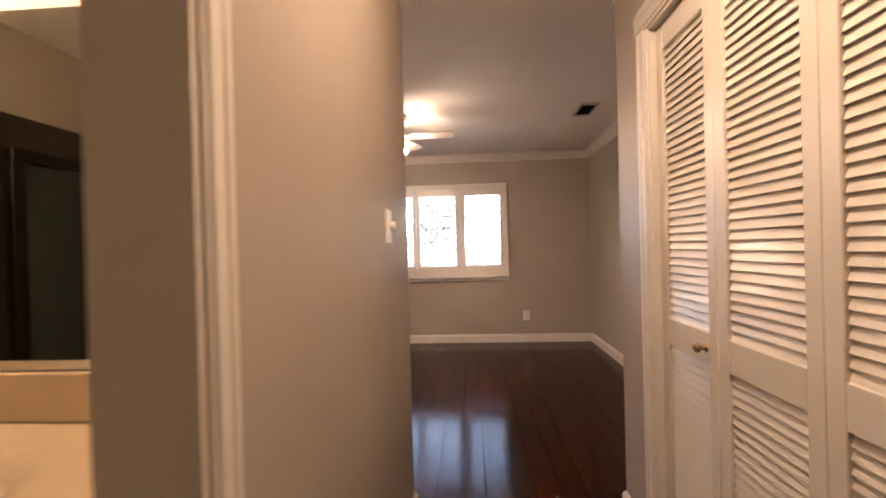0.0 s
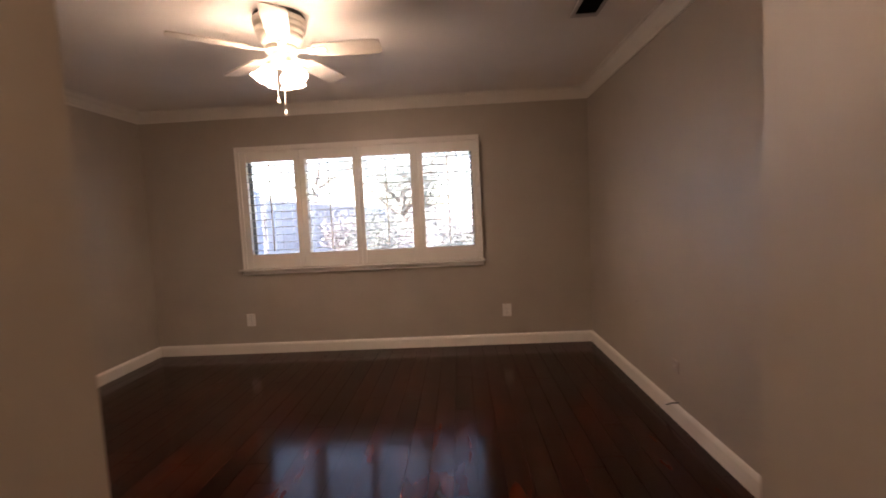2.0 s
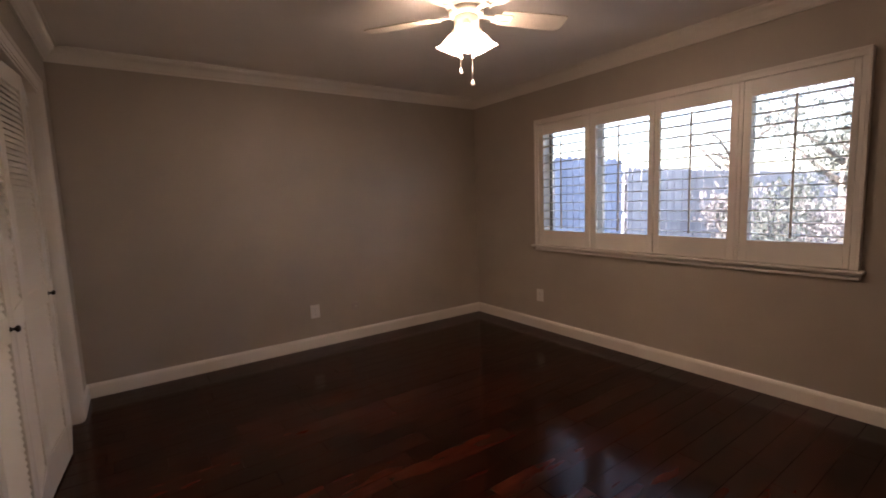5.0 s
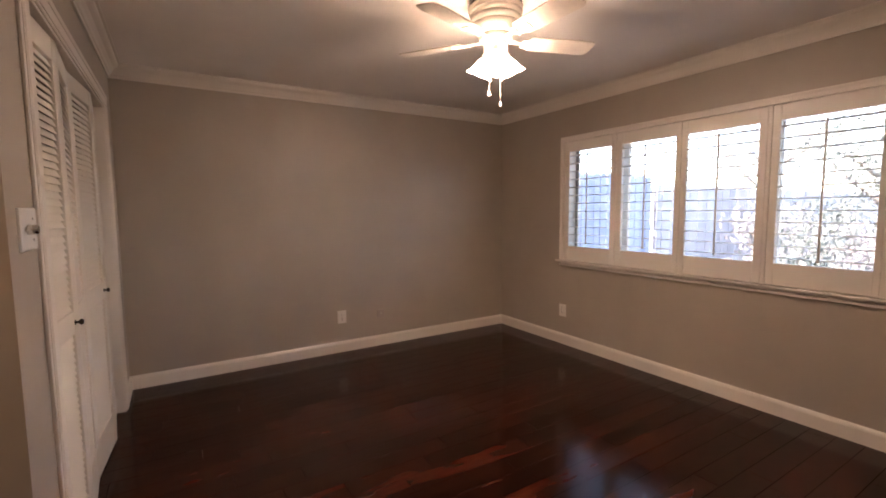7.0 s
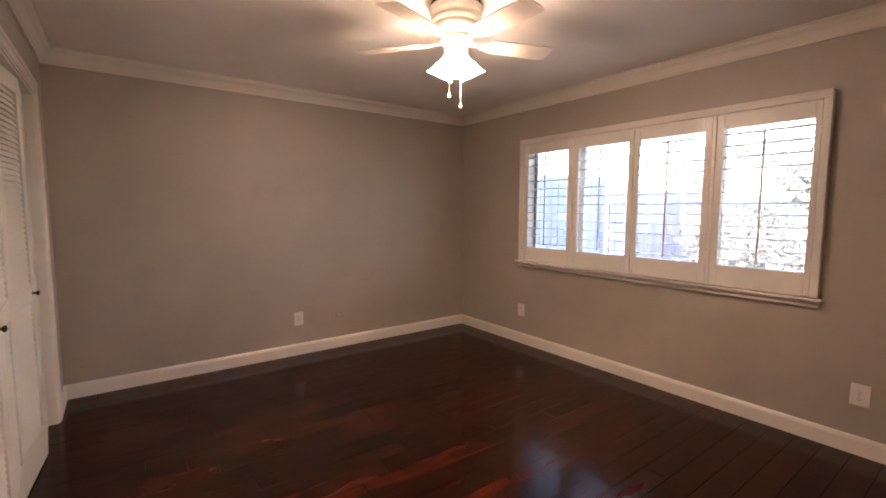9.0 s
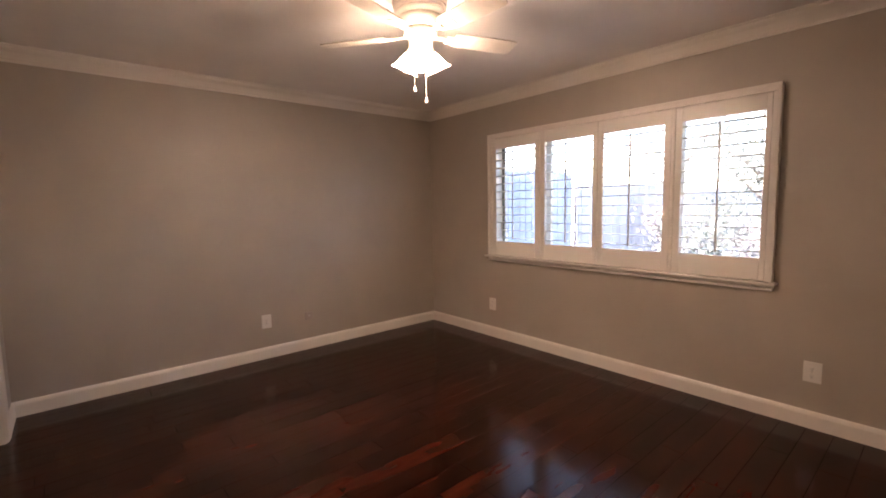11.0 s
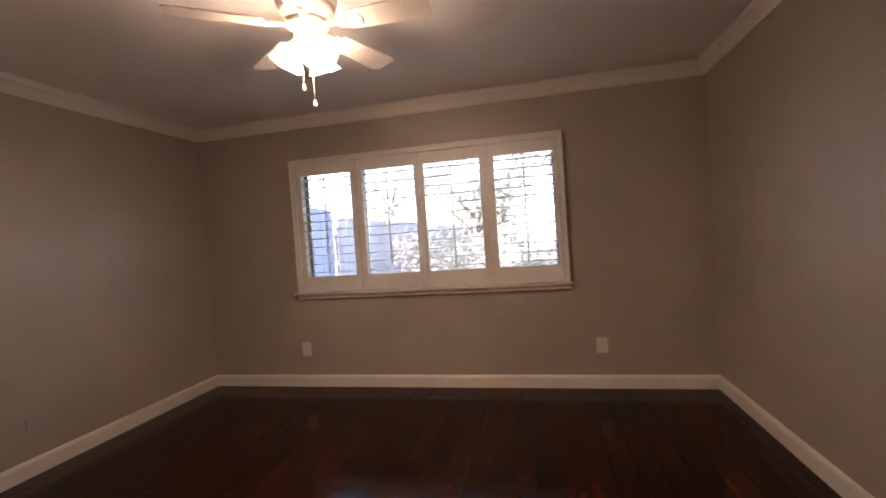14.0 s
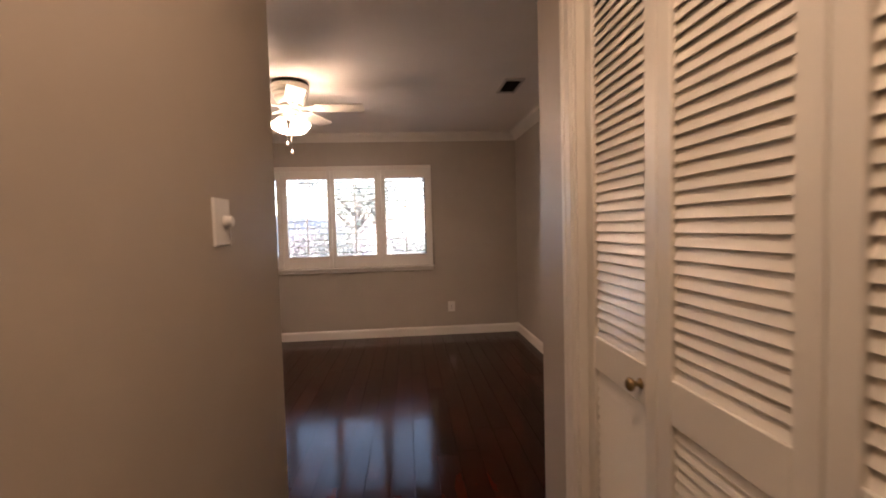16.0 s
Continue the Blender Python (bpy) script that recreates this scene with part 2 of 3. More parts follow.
# bathroom shell
BX, BY0, BY1 = -2.55, -1.30, 1.345
solid("wall_bath_north", boxbm(BX, HL - 0.12, BY1, BY1 + 0.12, 0, ZC), WALL, "bathroom wall behind the vanity mirror", "wall")
solid("wall_bath_west", boxbm(BX - 0.12, BX, BY0, BY1 + 0.12, 0, ZC), WALL, "plain bathroom wall", "wall")
solid("wall_bath_south", boxbm(BX - 0.12, HL - 0.12, BY0 - 0.12, BY0, 0, ZC), WALL, "plain bathroom wall behind the shower", "wall")
solid("ceiling", boxbm(XW - 0.12, XE + 0.12, HS - 0.12, YN + 0.16, ZC, ZC + 0.12), CEIL, "flat off-white painted ceiling", "ceiling")
solid("floor_bath", boxbm(BX, HL - 0.12, BY0, BY1, -0.02, 0.004), TILE, "beige bathroom floor tile", "floor")
solid("bath_threshold", boxbm(HL - 0.12, HL, BD0, BD1, -0.02, 0.008, 0.002), TRIM, "painted door threshold", "threshold")

# baseboards and crown
BASE = [(0, 0.0), (0.016, 0.0), (0.016, 0.082), (0.012, 0.094), (0.006, 0.103), (0, 0.106)]
solid("baseboard", moulding([(HR, HC1 + 0.10), (HR, YR), (XE, YR), (XE, YN), (XW, YN), (XW, YS), (CW0 - 0.10, YS)], BASE),
      TRIM, "white painted baseboard with a rounded top", "baseboard")
solid("baseboard.001", moulding([(CW1 + 0.10, YS), (HL, YS), (HL, BD1 + 0.060)], BASE), TRIM, "white painted baseboard with a rounded top", "baseboard")
solid("baseboard.002", moulding([(HL, BD0 - 0.060), (HL, HS), (HR, HS), (HR, HC0 - 0.10)], BASE), TRIM, "white painted baseboard with a rounded top", "baseboard")
CROWN = [(0, 2.345), (0.012, 2.345), (0.014, 2.358), (0.022, 2.366), (0.030, 2.380), (0.045, 2.400),
         (0.062, 2.412), (0.070, 2.420), (0.074, 2.432), (0.088, 2.434), (0.088, 2.4395), (0, 2.4395)]
solid("crown_moulding", moulding([(HR, YR), (XE, YR), (XE, YN), (XW, YN), (XW, YS), (HL, YS), (HL, HS)], CROWN),
      TRIM, "white stepped crown moulding under the ceiling", "moulding")


def casing(name, axis, face, sign, a0, a1, top, w=0.10, t=0.018, label="white painted door casing"):
    """Three-sided casing with a stepped profile round an opening; face: the wall's plane, sign: the room's side."""
    ob = empty(name, (0, 0, 0), label, "door casing", "", "structure")

    def strip(lo, hi, z0, z1, nm, flip, horizontal=False):
        bm = bmesh.new()
        steps = [(0.0, 1.0, t * 0.62), (0.12, 0.86, t * 0.85), (0.55, 0.82, t)] if not flip else [(0.0, 1.0, t * 0.62), (0.14, 0.88, t * 0.85), (0.18, 0.45, t)]
        for k, (f0, f1, tt) in enumerate(steps):
            d0, d1 = sorted((face, face + sign * tt))
            if horizontal:
                zz0, zz1 = z0 + (z1 - z0) * f0, z0 + (z1 - z0) * f1
                ll, hh = lo + k * 0.0, hi
            else:
                zz0, zz1 = z0, z1
                ll, hh = lo + (hi - lo) * f0, lo + (hi - lo) * f1
            if axis == "y":
                box(bm, d0, d1, ll, hh, zz0, zz1)
            else:
                box(bm, ll, hh, d0, d1, zz0, zz1)
        bev(bm, 0.0022)
        part(nm, bm, TRIM, ob)
    strip(a0 - w, a0, 0, top, "side_casing", True)
    strip(a1, a1 + w, 0, top, "side_casing", False)
    strip(a0 - w, a1 + w, top, top + w, "head_casing", False, True)
    return ob


casing("door_casing", "y", HR, -1, HC0, HC1, DH, label="white painted casing round the hall closet")
casing("door_casing", "x", YS, 1, CW0, CW1, DH, label="white painted casing round the bedroom closet")
casing("door_casing", "y", HL, 1, BD0, BD1, DH - 0.02, 0.060, label="white painted casing round the bathroom door")
# jamb linings
bm = bmesh.new()
box(bm, HL - 0.122, HL + 0.004, BD1 - 0.010, BD1 + 0.0005, 0, DH - 0.02)
box(bm, HL - 0.122, HL + 0.004, BD0 - 0.0005, BD0 + 0.010, 0, DH - 0.02)
box(bm, HL - 0.122, HL + 0.004, BD0 + 0.010, BD1 - 0.010, DH - 0.03, DH + 0.0005)
solid("door_jamb", bm, TRIM, "white painted bathroom door jamb", "door jamb")
bm = bmesh.new()
box(bm, HR - 0.003, HR + 0.123, HC1 - 0.012, HC1 + 0.0005, 0, DH)
box(bm, HR - 0.003, HR + 0.123, HC0 - 0.0005, HC0 + 0.012, 0, DH)
box(bm, HR - 0.003, HR + 0.123, HC0 + 0.012, HC1 - 0.012, DH - 0.012, DH + 0.0005)
solid("closet_jamb", bm, TRIM, "white painted hall closet jamb", "door jamb")
bm = bmesh.new()
box(bm, CW0 - 0.0005, CW0 + 0.012, YS - 0.123, YS + 0.003, 0, DH)
box(bm, CW1 - 0.012, CW1 + 0.0005, YS - 0.123, YS + 0.003, 0, DH)
box(bm, CW0 + 0.012, CW1 - 0.012, YS - 0.123, YS + 0.003, DH - 0.012, DH + 0.0005)
solid("closet_jamb", bm, TRIM, "white painted bedroom closet jamb", "door jamb")


# ---------------------------------------------------------------- bifold louvered doors
def louver_mesh(width, mat, name, lean):
    """One slanted slat with rounded edges, front edge low; front is -y, length along x."""
    bm = bmesh.new()
    prof = [(-0.0160, 0.0), (-0.0150, 0.0019), (0.0150, 0.0019), (0.0160, 0.0), (0.0150, -0.0019), (-0.0150, -0.0019)]
    a = radians(lean)
    ends = []
    for x in (-width / 2, width / 2):
        ends.append([bm.verts.new((x, u * math.cos(a) - v * math.sin(a), u * math.sin(a) + v * math.cos(a))) for u, v in prof])
    n = len(prof)
    for i in range(n):
        bm.faces.new((ends[0][i], ends[1][i], ends[1][(i + 1) % n], ends[0][(i + 1) % n]))
    bm.faces.new(ends[0][::-1])
    bm.faces.new(ends[1])
    bmesh.ops.recalc_face_normals(bm, faces=bm.faces)
    return mesh_of(name, bm, mat)


def bifold_leaf(width, knob_at, label, group):
    """A leaf in its own frame: x along the width, front -y, base at z 0."""
    ob = empty("bifold_door", (0, 0, 0), label, "closet door", group)
    st, h, t = 0.048, 2.025, 0.028
    lo, m0, m1, hi = 0.185, 0.868, 0.963, 1.938
    hw = width / 2
    for s in (-1, 1):
        x0, x1 = sorted((s * hw, s * (hw - st)))
        part("stile", boxbm(x0, x1, -t / 2, t / 2, 0, h, 0.0025), DOORP, ob)
    iw = hw - st
    part("bottom_rail", boxbm(-iw, iw, -t / 2 + 0.001, t / 2 - 0.001, 0, lo, 0.002), DOORP, ob)
    part("lock_rail", boxbm(-iw, iw, -t / 2 + 0.001, t / 2 - 0.001, m0, m1, 0.002), DOORP, ob)
    part("top_rail", boxbm(-iw, iw, -t / 2 + 0.001, t / 2 - 0.001, hi, h, 0.002), DOORP, ob)
    me = louver_mesh(2 * iw + 0.004, DOORP, "louver_slat", 71.5 if "hall" in group else 66)
    for z0, z1 in ((lo, m0), (m1, hi)):
        n = round((z1 - z0) / 0.0278)
        for i in range(n):
            piece("slat", me, ob, Matrix.Translation((0, 0, z0 + (i + 0.5) * (z1 - z0) / n)))
    if knob_at is not None:
        k = lathe([(0, 0.036), (0.010, 0.0355), (0.0155, 0.031), (0.0165, 0.026), (0.013, 0.020), (0.0065, 0.015),
                   (0.006, 0.006), (0.012, 0.003), (0.013, 0.0)], 20, Matrix.Rotation(radians(90), 4, "X"))
        k.transform(Matrix.Translation((knob_at, -t / 2, 0.915)) @ Matrix.Scale(1.0 if "hall" in group else 0.78, 4))
        part("knob", k, BRASS if "hall" in group else BRONZE, ob, "small turned metal knob")
    return ob


def hang(leaf, corner0, corner1, z):
    """Set a leaf between two plan points, its front to the right of the way from the first to the second."""
    a, b = Vector(corner0), Vector(corner1)
    d = (b - a).normalized()
    leaf.matrix_basis = Matrix.Translation(((a.x + b.x) / 2, (a.y + b.y) / 2, z)) @ Matrix.Rotation(math.atan2(d.y, d.x), 4, "Z")
    return leaf


LW = (HC1 - HC0 - 0.036) / 4
xd = HR + 0.036
ys = [HC1 - 0.014 - i * (LW + 0.0025) for i in range(5)]
fold = [0.0, 0.004, 0.0, 0.003, 0.0]
for i in range(4):
    leaf = bifold_leaf(LW, LW / 2 - 0.066 if i == 0 else (0.070 - LW / 2 if i == 3 else None),
                       "white louvered bifold leaf of the hall closet, closed", "hall closet doors")
    hang(leaf, (xd - fold[i], ys[i] - 0.001), (xd - fold[i + 1], ys[i + 1] + 0.001), 0.012)
LR = (CW1 - CW0 - 0.058) / 4
xs = [CW1 - 0.014 - i * (LR + 0.0025) for i in range(5)]
foldr = [0.0, 0.028, -0.006, 0.028, -0.014]
for i in range(4):
    leaf = bifold_leaf(LR, (LR / 2 - 0.045 if i == 0 else (LR / 2 - 0.045 if i == 2 else None)),
                       "white louvered bifold leaf of the bedroom closet, slightly folded", "bedroom closet doors")
    hang(leaf, (xs[i], YS - 0.045 + foldr[i]), (xs[i + 1], YS - 0.045 + foldr[i + 1]), 0.012)

# ---------------------------------------------------------------- window and shutters
win = empty("window_1", ((WX0 + WX1) / 2, YN, WZ0), "wide window in white casing with a moulded sill", "window", "", "structure")
inv = Matrix.Translation((-(WX0 + WX1) / 2, -YN, -WZ0))


def wpart(name, bm, mat, label="", parent=win):
    bm.transform(inv)
    return part(name, bm, mat, parent, label)


FX0, FX1, FZ1 = -2.132, 0.252, 2.057
FY = YN - 0.040
wpart("window_frame", boxbm(FX0, FX0 + 0.044, FY, YN, 0.862, FZ1 - 0.044, 0.004), SHUT)
wpart("window_frame", boxbm(FX1 - 0.044, FX1, FY, YN, 0.862, FZ1 - 0.044, 0.004), SHUT)
wpart("window_frame", boxbm(FX0, FX1, FY, YN, FZ1 - 0.044, FZ1, 0.004), SHUT)
wpart("mullion", boxbm(-0.3695, -0.3455, FY + 0.002, YN + 0.02, 0.863, FZ1 - 0.045, 0.003), SHUT)
wpart("window_sill", boxbm(FX0 - 0.035, FX1 + 0.022, YN - 0.068, YN, 0.8455, 0.861, 0.004, 2), SHUT)
bm = bmesh.new()
box(bm, FX0 - 0.016, FX1 + 0.004, YN - 0.014, YN, 0.8255, 0.845)
box(bm, FX0 - 0.014, FX1 + 0.002, YN - 0.034, YN, 0.806, 0.8255)
wpart("apron", bev(bm, 0.003, 2), SHUT)
for x0, x1 in ((FX0, FX0 + 0.018), (FX1 - 0.018, FX1)):
    wpart("bead", boxbm(x0, x1, FY - 0.010, FY - 0.0005, 0.862, FZ1 - 0.0145, 0.004, 2), SHUT)
wpart("bead", boxbm(FX0, FX1, FY - 0.010, FY - 0.0005, FZ1 - 0.014, FZ1 + 0.003, 0.004, 2), SHUT)
# reveal lining and the outer window
bm = bmesh.new()
box(bm, WX0, WX0 + 0.012, YN + 0.001, YN + 0.15, WZ0, WZ1)
box(bm, WX1 - 0.012, WX1, YN + 0.001, YN + 0.15, WZ0, WZ1)
box(bm, WX0 + 0.012, WX1 - 0.012, YN + 0.001, YN + 0.15, WZ0, WZ0 + 0.012)
box(bm, WX0 + 0.012, WX1 - 0.012, YN + 0.001, YN + 0.15, WZ1 - 0.012, WZ1)
wpart("reveal", bm, TRIM)
bm = bmesh.new()
y0, y1 = YN + 0.112, YN + 0.142
for a, b, c, d in ((WX0 + 0.013, WX0 + 0.048, WZ0 + 0.013, WZ1 - 0.013), (WX1 - 0.048, WX1 - 0.013, WZ0 + 0.013, WZ1 - 0.013),
                   (WX0 + 0.049, WX1 - 0.049, WZ0 + 0.013, WZ0 + 0.045), (WX0 + 0.049, WX1 - 0.049, WZ1 - 0.045, WZ1 - 0.013)):
    box(bm, a, b, y0, y1, c, d)
wpart("outer_frame", bev(bm, 0.002), ALU, "grey aluminium sash frame")
for xm in (-1.50, -0.36):
    wpart("outer_mullion", boxbm(xm - 0.027, xm + 0.027, y0 - 0.012, y1, WZ0 + 0.0455, WZ1 - 0.0455, 0.003), TRIM, "pale outer window mullion")
for a, b in ((WX0 + 0.049, -1.528), (-1.472, -0.388), (-0.332, WX1 - 0.049)):
    g = wpart("pane", boxbm(a, b, YN + 0.124, YN + 0.129, WZ0 + 0.046, WZ1 - 0.046), GLASS, "clear glass pane")
    g.visible_shadow = False


def shutter(x0, x1, o0, o1):
    """A shutter panel: stiles, rails, open slats and a tilt rod; o0, o1: the louvered opening."""
    zb, zt, ob_, ot = 0.866, FZ1 - 0.047, 1.006, 1.911
    fy, by = FY + 0.005, FY + 0.033
    ob = empty("plantation_shutter", ((x0 + x1) / 2, FY, zb), "white plantation shutter with slats tilted open", "shutter", "window shutters")
    m = Matrix.Translation((-(x0 + x1) / 2, -FY, -zb))

    def p(name, bm, mat=SHUT, label=""):
        bm.transform(m)
        return part(name, bm, mat, ob, label)
    p("stile", boxbm(x0, o0, fy, by, zb, zt, 0.003))
    p("stile", boxbm(o1, x1, fy, by, zb, zt, 0.003))
    p("bottom_rail", boxbm(o0, o1, fy + 0.001, by - 0.001, zb, ob_, 0.003))
    p("top_rail", boxbm(o0, o1, fy + 0.001, by - 0.001, ot, zt, 0.003))
    bm = bmesh.new()
    w, a = o1 - o0 - 0.004, radians(-3)
    prof = [(0.0315 * math.cos(k * math.pi / 6), 0.0038 * math.sin(k * math.pi / 6)) for k in range(12)]
    ends = [[bm.verts.new((s * w / 2, u * math.cos(a) - v * math.sin(a), u * math.sin(a) + v * math.cos(a))) for u, v in prof] for s in (-1, 1)]
    for i in range(12):
        f = bm.faces.new((ends[0][i], ends[1][i], ends[1][(i + 1) % 12], ends[0][(i + 1) % 12]))
        f.smooth = True
    bm.faces.new(ends[0][::-1])
    bm.faces.new(ends[1])
    bmesh.ops.recalc_face_normals(bm, faces=bm.faces)
    me = mesh_of("shutter_slat", bm, SHUT)
    n = 12
    for i in range(n):
        piece("slat", me, ob, m @ Matrix.Translation(((o0 + o1) / 2, (fy + by) / 2, ob_ + (i + 0.5) * (ot - ob_) / n)))
    xm = (o0 + o1) / 2
    p("tilt_rod", boxbm(xm - 0.006, xm + 0.006, fy - 0.033, fy - 0.021, ob_ + 0.025, ot - 0.03, 0.002))
    p("hinge", boxbm(x1 - 0.004, x1 + 0.004, fy - 0.004, fy + 0.004, zt - 0.20, zt - 0.14, 0.001), SHUT, "small painted hinge barrel")
    p("hinge", boxbm(x1 - 0.004, x1 + 0.004, fy - 0.004, fy + 0.004, zb + 0.14, zb + 0.20, 0.001), SHUT, "small painted hinge barrel")
    return ob


for a, b, c, d in ((-2.086, -1.503, -2.026, -1.556), (-1.499, -0.934, -1.444, -0.976),
                   (-0.930, -0.372, -0.888, -0.418), (-0.343, 0.206, -0.298, 0.177)):
    shutter(a, b, c, d)

# ---------------------------------------------------------------- ceiling fan
FC = (-0.906, 4.284)
fan = empty("ceiling_fan", (FC[0], FC[1], ZC - 0.014), "white five-blade ceiling fan with lit frosted bell shades", "ceiling fan")
part("ceiling_ring", lathe([(0, 0.0135), (0.132, 0.0135), (0.137, 0.004), (0.137, -0.010), (0, -0.010)], 48), BRONZE, fan, "dark gap ring at the ceiling")
part("housing", lathe([(0, -0.0105), (0.138, -0.0105), (0.142, -0.014), (0.141, -0.030), (0.133, -0.033), (0.133, -0.037), (0.139, -0.040), (0.136, -0.058),
                       (0.128, -0.061), (0.128, -0.065), (0.133, -0.068), (0.128, -0.090), (0.119, -0.094), (0.119, -0.098), (0.122, -0.102),
                       (0.112, -0.122), (0.100, -0.140), (0.090, -0.150), (0, -0.150)], 48), FANW, fan)
part("flywheel", lathe([(0, -0.1505), (0.080, -0.1505), (0.086, -0.158), (0.086, -0.178), (0.076, -0.186), (0, -0.186)], 40), FANW, fan)
part("switch_cup", lathe([(0, -0.1865), (0.058, -0.1865), (0.062, -0.195), (0.062, -0.240), (0.052, -0.252), (0.030, -0.262), (0, -0.264)], 36), FANW, fan)


def blade_bm():
    bm = bmesh.new()
    out = [(0.185, -0.048), (0.20, -0.056), (0.40, -0.064), (0.525, -0.064), (0.545, -0.058), (0.552, -0.043),
           (0.552, 0.043), (0.545, 0.058), (0.525, 0.064), (0.40, 0.064), (0.20, 0.056), (0.185, 0.048)]
    lo = [bm.verts.new((x, y, -0.003)) for x, y in out]
    hi = [bm.verts.new((x, y, 0.003)) for x, y in out]
    n = len(out)
    bm.faces.new(lo[::-1])
    bm.faces.new(hi)
    for i in range(n):
        bm.faces.new((lo[i], lo[(i + 1) % n], hi[(i + 1) % n], hi[i]))
    bmesh.ops.recalc_face_normals(bm, faces=bm.faces)
    return bm


def iron_bm():
    """The cast arm: a neck and an openwork plate screwed to the blade."""
    bm = bmesh.new()
    box(bm, 0.070, 0.150, -0.012, 0.012, -0.006, 0.004)
    box(bm, 0.145, 0.165, -0.034, 0.034, -0.008, -0.003)
    box(bm, 0.165, 0.250, -0.034, -0.018, -0.008, -0.003)
    box(bm, 0.165, 0.250, 0.018, 0.034, -0.008, -0.003)
    box(bm, 0.240, 0.258, -0.018, 0.018, -0.008, -0.003)
    return bev(bm, 0.002)


blade_me, iron_me = mesh_of("blade", blade_bm(), BLADE), mesh_of("blade_iron", iron_bm(), FANW)
for k in range(5):
    r = Matrix.Rotation(radians(72 * k), 4, "Z") @ Matrix.Translation((0, 0, -0.176)) @ Matrix.Rotation(radians(-11), 4, "X")
    b = piece("blade", blade_me, fan, r)
    piece("blade_iron", iron_me, b)
for k, ang in enumerate((82, 202, 322)):
    tilt = Matrix.Translation((0, 0, -0.226)) @ Matrix.Rotation(radians(ang), 4, "Z") @ Matrix.Translation((0.046, 0, 0)) @ Matrix.Rotation(radians(-27), 4, "Y")
    part("lamp_arm", lathe([(0, 0.01), (0.018, 0.01), (0.020, -0.012), (0.026, -0.030), (0.026, -0.045), (0, -0.045)], 20, tilt), FANW, fan)
    n, bm = 36, bmesh.new()
    rings = []
    prof = [(0.022, -0.036), (0.029, -0.046), (0.038, -0.062), (0.046, -0.082), (0.054, -0.100), (0.064, -0.116), (0.074, -0.126)]
    prof2 = [(r - (0.001 if r > 0.06 else 0.003), z) for r, z in prof[::-1]]
    for j, (r, z) in enumerate(prof + prof2):
        flare = max(0.0, (r - 0.050) / 0.080)
        rings.append([bm.verts.new(((r + 0.003 * flare * math.cos(6 * th)) * math.cos(th), (r + 0.003 * flare * math.cos(6 * th)) * math.sin(th),
                                    z - 0.005 * flare * math.cos(6 * th))) for th in (2 * math.pi * i / n for i in range(n))])
    for a, b in zip(rings, rings[1:]):
        for i in range(n):
            f = bm.faces.new((a[i], a[(i + 1) % n], b[(i + 1) % n], b[i]))
            f.smooth = True
    bmesh.ops.recalc_face_normals(bm, faces=bm.faces)
    bm.transform(tilt)
    sh = part("shade", bm, GLOWSHADE, fan, "lit frosted glass bell shade")
    bulb = lathe([(0, -0.106), (0.014, -0.103), (0.021, -0.092), (0.021, -0.078), (0.014, -0.060), (0.012, -0.046), (0, -0.046)], 20, tilt)
    part("bulb", bulb, GLOWBULB, sh, "lit bulb")


def pull_chain(x, y, ztop, zend):
    bm = bmesh.new()
    z = ztop
    while z > zend + 0.028:
        bmesh.ops.create_icosphere(bm, subdivisions=1, radius=0.0024, matrix=Matrix.Translation((x, y, z)))
        z -= 0.0052
    ch = part("pull_chain", bm, CHAIN, fan)
    k = lathe([(0, 0.030), (0.004, 0.029), (0.005, 0.018), (0.0085, 0.014), (0.0095, 0.006), (0.007, 0), (0, -0.001)], 14, Matrix.Translation((x, y, zend)))
    part("pull_knob", k, PLATE, ch, "small white pull knob")


pull_chain(-0.016, 0.044, -0.245, 1.931 - ZC)
pull_chain(-0.030, -0.021, -0.245, 1.982 - ZC)


# ---------------------------------------------------------------- outlets, switches, vent
def wall_pose(x, y, z, turn):
    """Local x along the wall, local -y out of it."""
    return pose(x, y, z, 0, 0, turn)


def plate_bm(w, h, t=0.006):
    bm = bmesh.new()
    box(bm, -w / 2, w / 2, -t, 0, -h / 2, h / 2)
    front = [e for e in bm.edges if all(v.co.y < -t / 2 for v in e.verts)]
    bmesh.ops.bevel(bm, geom=front, offset=t * 0.6, segments=2, affect="EDGES", profile=0.6)
    return bm


def outlet(m, label):
    ob = empty("wall_outlet", m, label, "outlet", "wall outlets")
    part("plate", plate_bm(0.086, 0.124), PLATE, ob)
    for s in (-1, 1):
        f = part("receptacle", boxbm(-0.017, 0.017, -0.0085, -0.006, s * 0.021 - 0.014, s * 0.021 + 0.014, 0.0012), PLATE, ob)
        # slots are dark raised pieces, the holes' shade put into their colour
        for u, h in ((-0.0065, 0.0085), (0.0065, 0.007)):
            part("slot", boxbm(u - 0.0011, u + 0.0011, -0.0088, -0.0084, s * 0.021 - h / 2 + 0.003, s * 0.021 + h / 2 + 0.003), DARK, f)
        part("slot", lathe([(0, 0.0004), (0.0024, 0.0004), (0.0024, 0)], 10, Matrix.Translation((0, -0.0084, s * 0.021 - 0.0075)) @ Matrix.Rotation(radians(90), 4, "X")), DARK, f)
    part("screw", lathe([(0, 0.0012), (0.003, 0.001), (0.0034, 0)], 10, Matrix.Translation((0, -0.0058, 0)) @ Matrix.Rotation(radians(90), 4, "X")), CHAIN, ob)
    return ob


